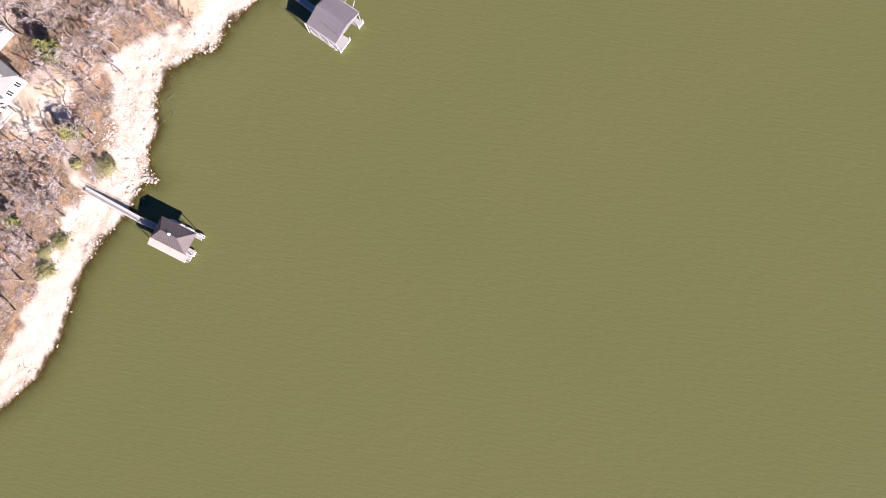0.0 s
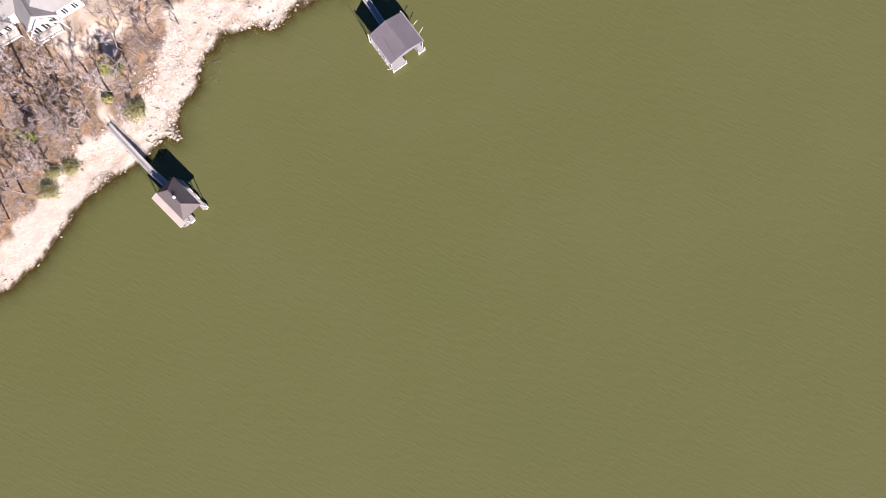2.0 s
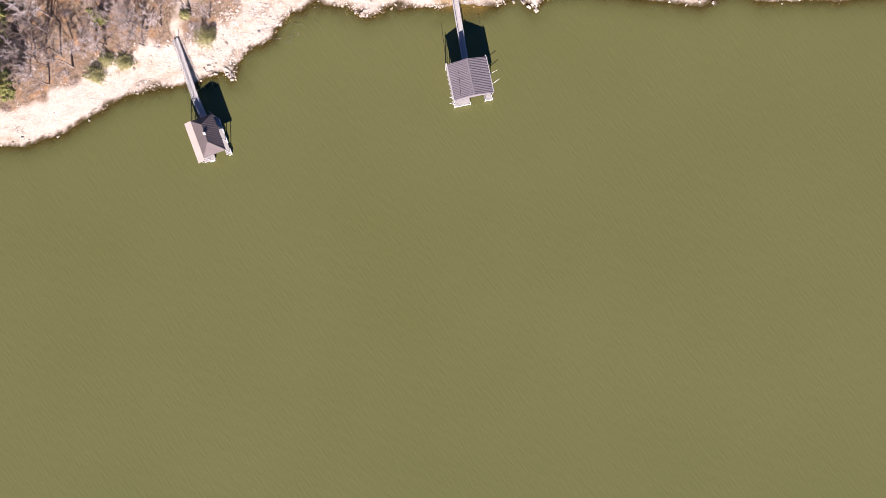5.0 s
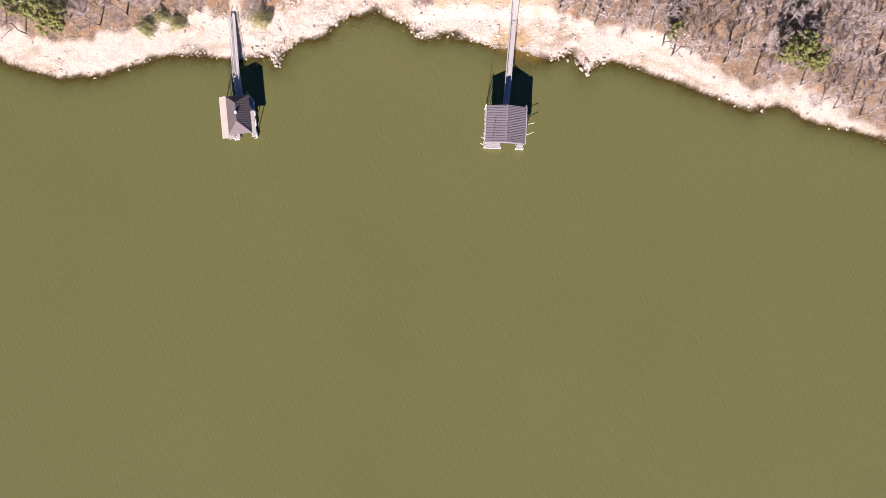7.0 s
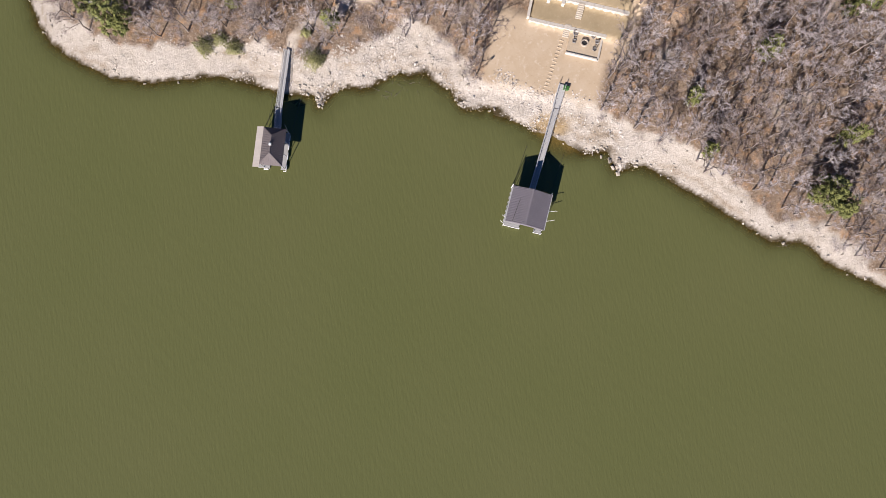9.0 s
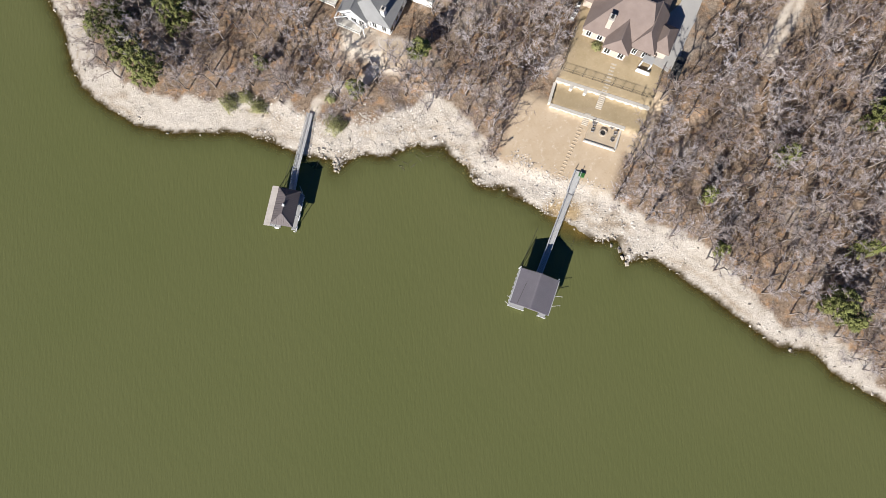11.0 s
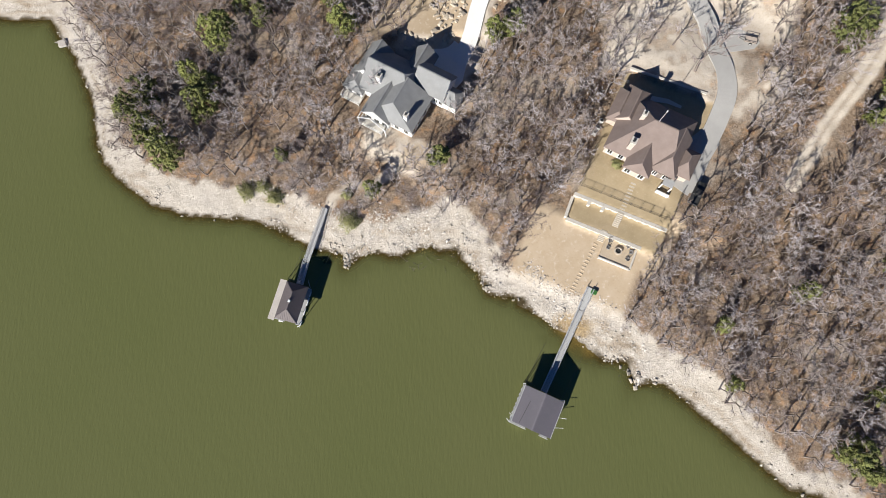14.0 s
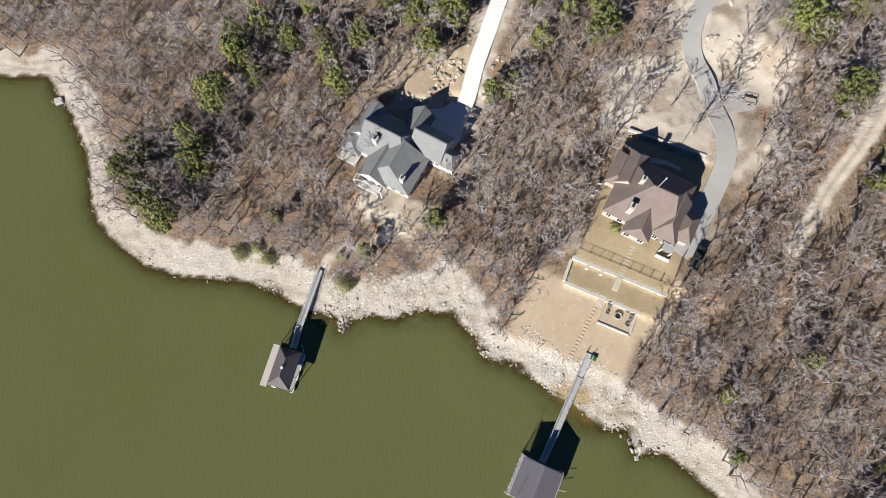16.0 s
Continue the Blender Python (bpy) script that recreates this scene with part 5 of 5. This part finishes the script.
def clear_of_things(x, y, margin=0.0):
    """Where trees may stand: off the beach, the houses, lawns, drives and tracks."""
    d = shore_distance(x, y)
    u1, v1 = local(x, y, *H1, H1_TURN)
    u2, v2 = local(x, y, *H2, H2_TURN)
    tu, tv = local(x, y, *T0, T_TURN)
    ok = d > 8.2 - strip_less(x) + 1.5 * wobble(x, y, 7) + margin
    ok &= ~((u1 > -13.5) & (u1 < 11) & (v1 > -9) & (v1 < 14))
    ok &= ~((u1 > -9) & (u1 < 10) & (v1 > 13) & (v1 < 22))
    ok &= ~((u1 > -5) & (u1 < 7) & (v1 > -13) & (v1 < -8))
    ok &= ~((u2 > -12) & (u2 < 16.5) & (v2 > -9) & (v2 < 21))
    ok &= ~((tu > -6.5) & (tu < 17.5) & (tv > -15) & (tv < 0.5)) & ~((tu > -1.5) & (tu < 21.5) & (tv > 0) & (tv < 34))
    ok &= line_distance(x, y, DRIVE_1) > 5.2
    ok &= line_distance(x, y, DRIVE_2) > 4.4
    ok &= line_distance(x, y, DRIVE_2[4:11]) > 6.0
    ok &= line_distance(x, y, TRACK) > 3.3
    ok &= line_distance(x, y, FOOTPATH) > 1.6
    ok &= ~((x > 34) & (x < 66) & (y > 30) & (y < 62) & (wobble(x, y, 5) > -0.2))
    return ok


def wood_sites(seed):
    rs = np.random.RandomState(seed)
    x, y = rs.uniform(-122, 112, 14500), rs.uniform(-78, 78, 14500)
    keep = clear_of_things(x, y)
    x, y = x[keep], y[keep]
    thin = wobble(x, y, 11) + 0.5 * wobble(x, y, 4)
    glade = np.exp(-((x + 40) / 13) ** 2 - ((y - 9) / 7) ** 2) + np.exp(-((x - 78) / 9) ** 2 - ((y - 10) / 9) ** 2)
    keep = rs.rand(len(x)) < np.clip(0.9 - 0.3 * thin - 0.8 * glade, 0.06, 1)
    pts, cells = [], {}
    for px, py in zip(x[keep], y[keep]):
        c = (int(px // 3.0), int(py // 3.0))
        if any((px - qx) ** 2 + (py - qy) ** 2 < 2.75 ** 2 for i in (-1, 0, 1) for j in (-1, 0, 1) for qx, qy in cells.get((c[0] + i, c[1] + j), ())):
            continue
        cells.setdefault(c, []).append((px, py))
        pts.append((px, py))
    return pts


SITES = [p for p in wood_sites(11) if all(math.hypot(p[0] - a, p[1] - b) > r * 0.75 for a, b, r in CEDARS_WEST + CEDARS_EAST)]
# the nearer wood, along the shore and round the houses, stands as single trees
SITES.sort(key=lambda p: max(abs(p[0] - 5) / 85, abs(p[1] - 8) / 52))
FRONT, REST = SITES[:285], SITES[285:]
rng = random.Random(9)
masters = [tree_thing("bare_tree", "leafless grey-barked oak on the wooded slope", "tree", "leafless oaks", *v, BARK, TWIG) for v in VARIANTS]
used = set()
for x, y in FRONT:
    k = rng.randrange(len(masters))
    m = pose(x, y, ground_z(x, y), 0, 0, rng.uniform(0, 360))
    s = rng.uniform(0.75, 1.15)
    if k not in used:
        used.add(k)
        masters[k].matrix_basis = m
        t = masters[k]
    else:
        t = copy_thing(masters[k], m)
    t.scale = (s * rng.uniform(0.9, 1.1), s, s)


def far_wood(sites, seed):
    """The rest of the wood, countless trees in one mesh: first all trunks and limbs, then all crowns."""
    rs = np.random.RandomState(seed)
    sets = ([], [])
    tree_tones = rs.rand(len(sites))
    zs = height(np.array([p[0] for p in sites]), np.array([p[1] for p in sites]))
    for (x, y), z in zip(sites, zs):
        v = VARIANTS[rs.randint(len(VARIANTS))]
        a, s = rs.uniform(0, 6.28), rs.uniform(0.75, 1.15)
        c, n = math.cos(a) * s, math.sin(a) * s
        for k in (0, 1):
            co, f = v[k]
            sets[k].append((np.stack([co[:, 0] * c - co[:, 1] * n + x, co[:, 0] * n + co[:, 1] * c + y, co[:, 2] * s + z], 1), f))
    wood, crowns = join(*sets[0]), join(*sets[1])
    me = tri_mesh("woodland", *join(wood, crowns), BARK)
    me.materials.append(WOOD_TWIG)
    tones = np.concatenate([np.full(len(c), k) for part_set in sets for (c, _), k in zip(part_set, tree_tones)])
    me.attributes.new("tone", "FLOAT", "POINT").data.foreach_set("value", tones.astype(np.float32))
    me.polygons.foreach_set("material_index", np.repeat([0, 1], [len(wood[1]), len(crowns[1])]).astype(np.int32))
    return me


tagged(new("woodland", far_wood(REST, 4)), "leafless grey oak woodland covering the hillside", "woodland", kind="stuff")


def undergrowth(seed):
    """Low leafless brush under the oaks, thickest where the wood meets the beach and the lawns."""
    rs = np.random.RandomState(seed)
    x, y = rs.uniform(-100, 104, 9000), rs.uniform(-66, 74, 9000)
    d = shore_distance(x, y)
    edge = np.exp(-((d - 8.2 + strip_less(x)) / 3.0) ** 2)
    keep = clear_of_things(x, y, -1.2) & (rs.rand(9000) < 0.1 + 0.45 * edge * smooth(-0.5, 0.5, wobble(x, y, 8)))
    x, y = x[keep], y[keep]
    z = height(x, y)
    sets, tones = [], []
    for px, py, pz in zip(x, y, z):
        n, r = 190, rs.uniform(0.6, 1.5)
        way = rs.normal(0, 1, (n, 3)) * [1, 1, 0.8]
        way[:, 2] = np.abs(way[:, 2]) + 0.15
        way /= np.linalg.norm(way, axis=1)[:, None]
        a = np.array([px, py, pz]) + rs.normal(0, 0.4, (n, 3)) * [r, r, 0.1] + way * r * rs.uniform(0, 0.7, (n, 1))
        sets.append(slivers(a, a + (way + rs.normal(0, 0.35, (n, 3))) * rs.uniform(0.25, 0.75, (n, 1)), 0.03, rs))
        tones += [rs.rand() * 0.9] * (n * 3)
    me = tri_mesh("undergrowth", *join(*sets), WOOD_TWIG)
    me.attributes.new("tone", "FLOAT", "POINT").data.foreach_set("value", np.array(tones, np.float32))
    return me


tagged(new("undergrowth", undergrowth(21)), "tangled leafless grey brush on the woodland floor", "undergrowth", kind="stuff")
for i, (x, y, r) in enumerate(CEDARS_WEST + CEDARS_EAST):
    tall = 3.6 + r * 2.1
    t = tree_thing("cedar", "dark green cedar tree among bare oaks" if r > 1.6 else "small yellowish-green cedar among bare oaks", "tree", "cedars", *cedar(300 + i, r, tall), BARK, CEDAR)
    t.matrix_basis = pose(x, y - 0.5, ground_z(x, y - 0.5), 0, 0, rng.uniform(0, 360))


def bush(seed, r):
    rs = np.random.RandomState(seed)
    n = int(500 * r)
    d = rs.normal(0, 1, (n, 3))
    d /= np.linalg.norm(d, axis=1)[:, None]
    d[:, 2] = np.abs(d[:, 2])
    p = d * r * (rs.rand(n, 1) ** 0.5) * [1, 1, 0.75] * (1 + 0.25 * np.sin(d[:, :1] * 7 + d[:, 1:2] * 5))
    leaves = needles(p, p + (d + rs.normal(0, 0.5, (n, 3))) * 0.28, np.full(n, 0.075))
    stems = tubes(np.zeros((9, 3)) - [0, 0, 0.2], d[:9] * r * 0.8, np.full(9, 0.04), np.full(9, 0.015))
    return stems, leaves


for i, (x, y, r) in enumerate([(-43, 0.1, 2.2), (-36.9, -0.8, 2.0), (-20.3, -5.4, 2.4), (-21.3, 0.2, 1.1), (-39.5, 1.4, 1.5), (34.2, 8.7, 1.0)]):
    b = tree_thing("bush", "olive-green leafy bush at the beach edge" if i < 5 else "bright green shrub against the house", "bush", "bushes", *bush(500 + i, r), BARK, BUSH)
    b.matrix_basis = pose(x, y, ground_z(x, y), 0, 0, i * 50)


def brushwood(x, y, seed, n, spread):
    """A heap of dead sticks."""
    rs = np.random.RandomState(seed)
    a = np.stack([rs.normal(0, spread, n), rs.normal(0, spread * 0.6, n), np.abs(rs.normal(0.05, 0.12, n))], 1)
    way = np.stack([rs.normal(0, 1, n), rs.normal(0, 1, n), rs.normal(0.1, 0.15, n)], 1)
    b = a + way / np.linalg.norm(way, axis=1)[:, None] * rs.uniform(0.5, 2.2, (n, 1))
    lift = np.array([x, y, max(ground_z(x, y), -0.16)])
    return tubes(a + lift, b + lift, rs.uniform(0.02, 0.05, n), np.full(n, 0.01), 4)


HEAPS = [(4, -9.4, 22, 1.6), (0.5, -12, 16, 2.2), (-6, -13, 12, 2.2), (71.6, -54.6, 12, 0.7), (19.6, -14.2, 14, 2.0), (24.5, -17.2, 10, 1.6),
         (-35.2, -5.5, 10, 1.0), (37, -33, 10, 1.2), (-9, -5, 10, 1.8), (-62, -0.5, 8, 1.4)]
tagged(new("driftwood", tri_mesh("driftwood", *join(*[brushwood(x, y, 700 + i, n, s) for i, (x, y, n, s) in enumerate(HEAPS)]), BARK)),
       "dead grey driftwood sticks strewn along the waterline", "driftwood", kind="stuff")
# a leafless tree leaning over the drive
for x, y, k, s in ((50.5, 30.0, 2, 1.3), (47.0, -2.8, 5, 1.25), (56, 36, 4, 1.2), (-16, 22.6, 3, 0.9), (38.2, 36.6, 6, 0.9), (-39.4, 2.5, 0, 0.7), (-38.0, 3.6, 4, 0.7), (-40.6, 3.4, 7, 0.7), (-31.2, 3.2, 8, 0.65), (-30.0, 2.2, 2, 0.6)):
    t = copy_thing(masters[k], pose(x, y, ground_z(x, y), 6, 4, k * 60))
    t.scale = (s, s, s)
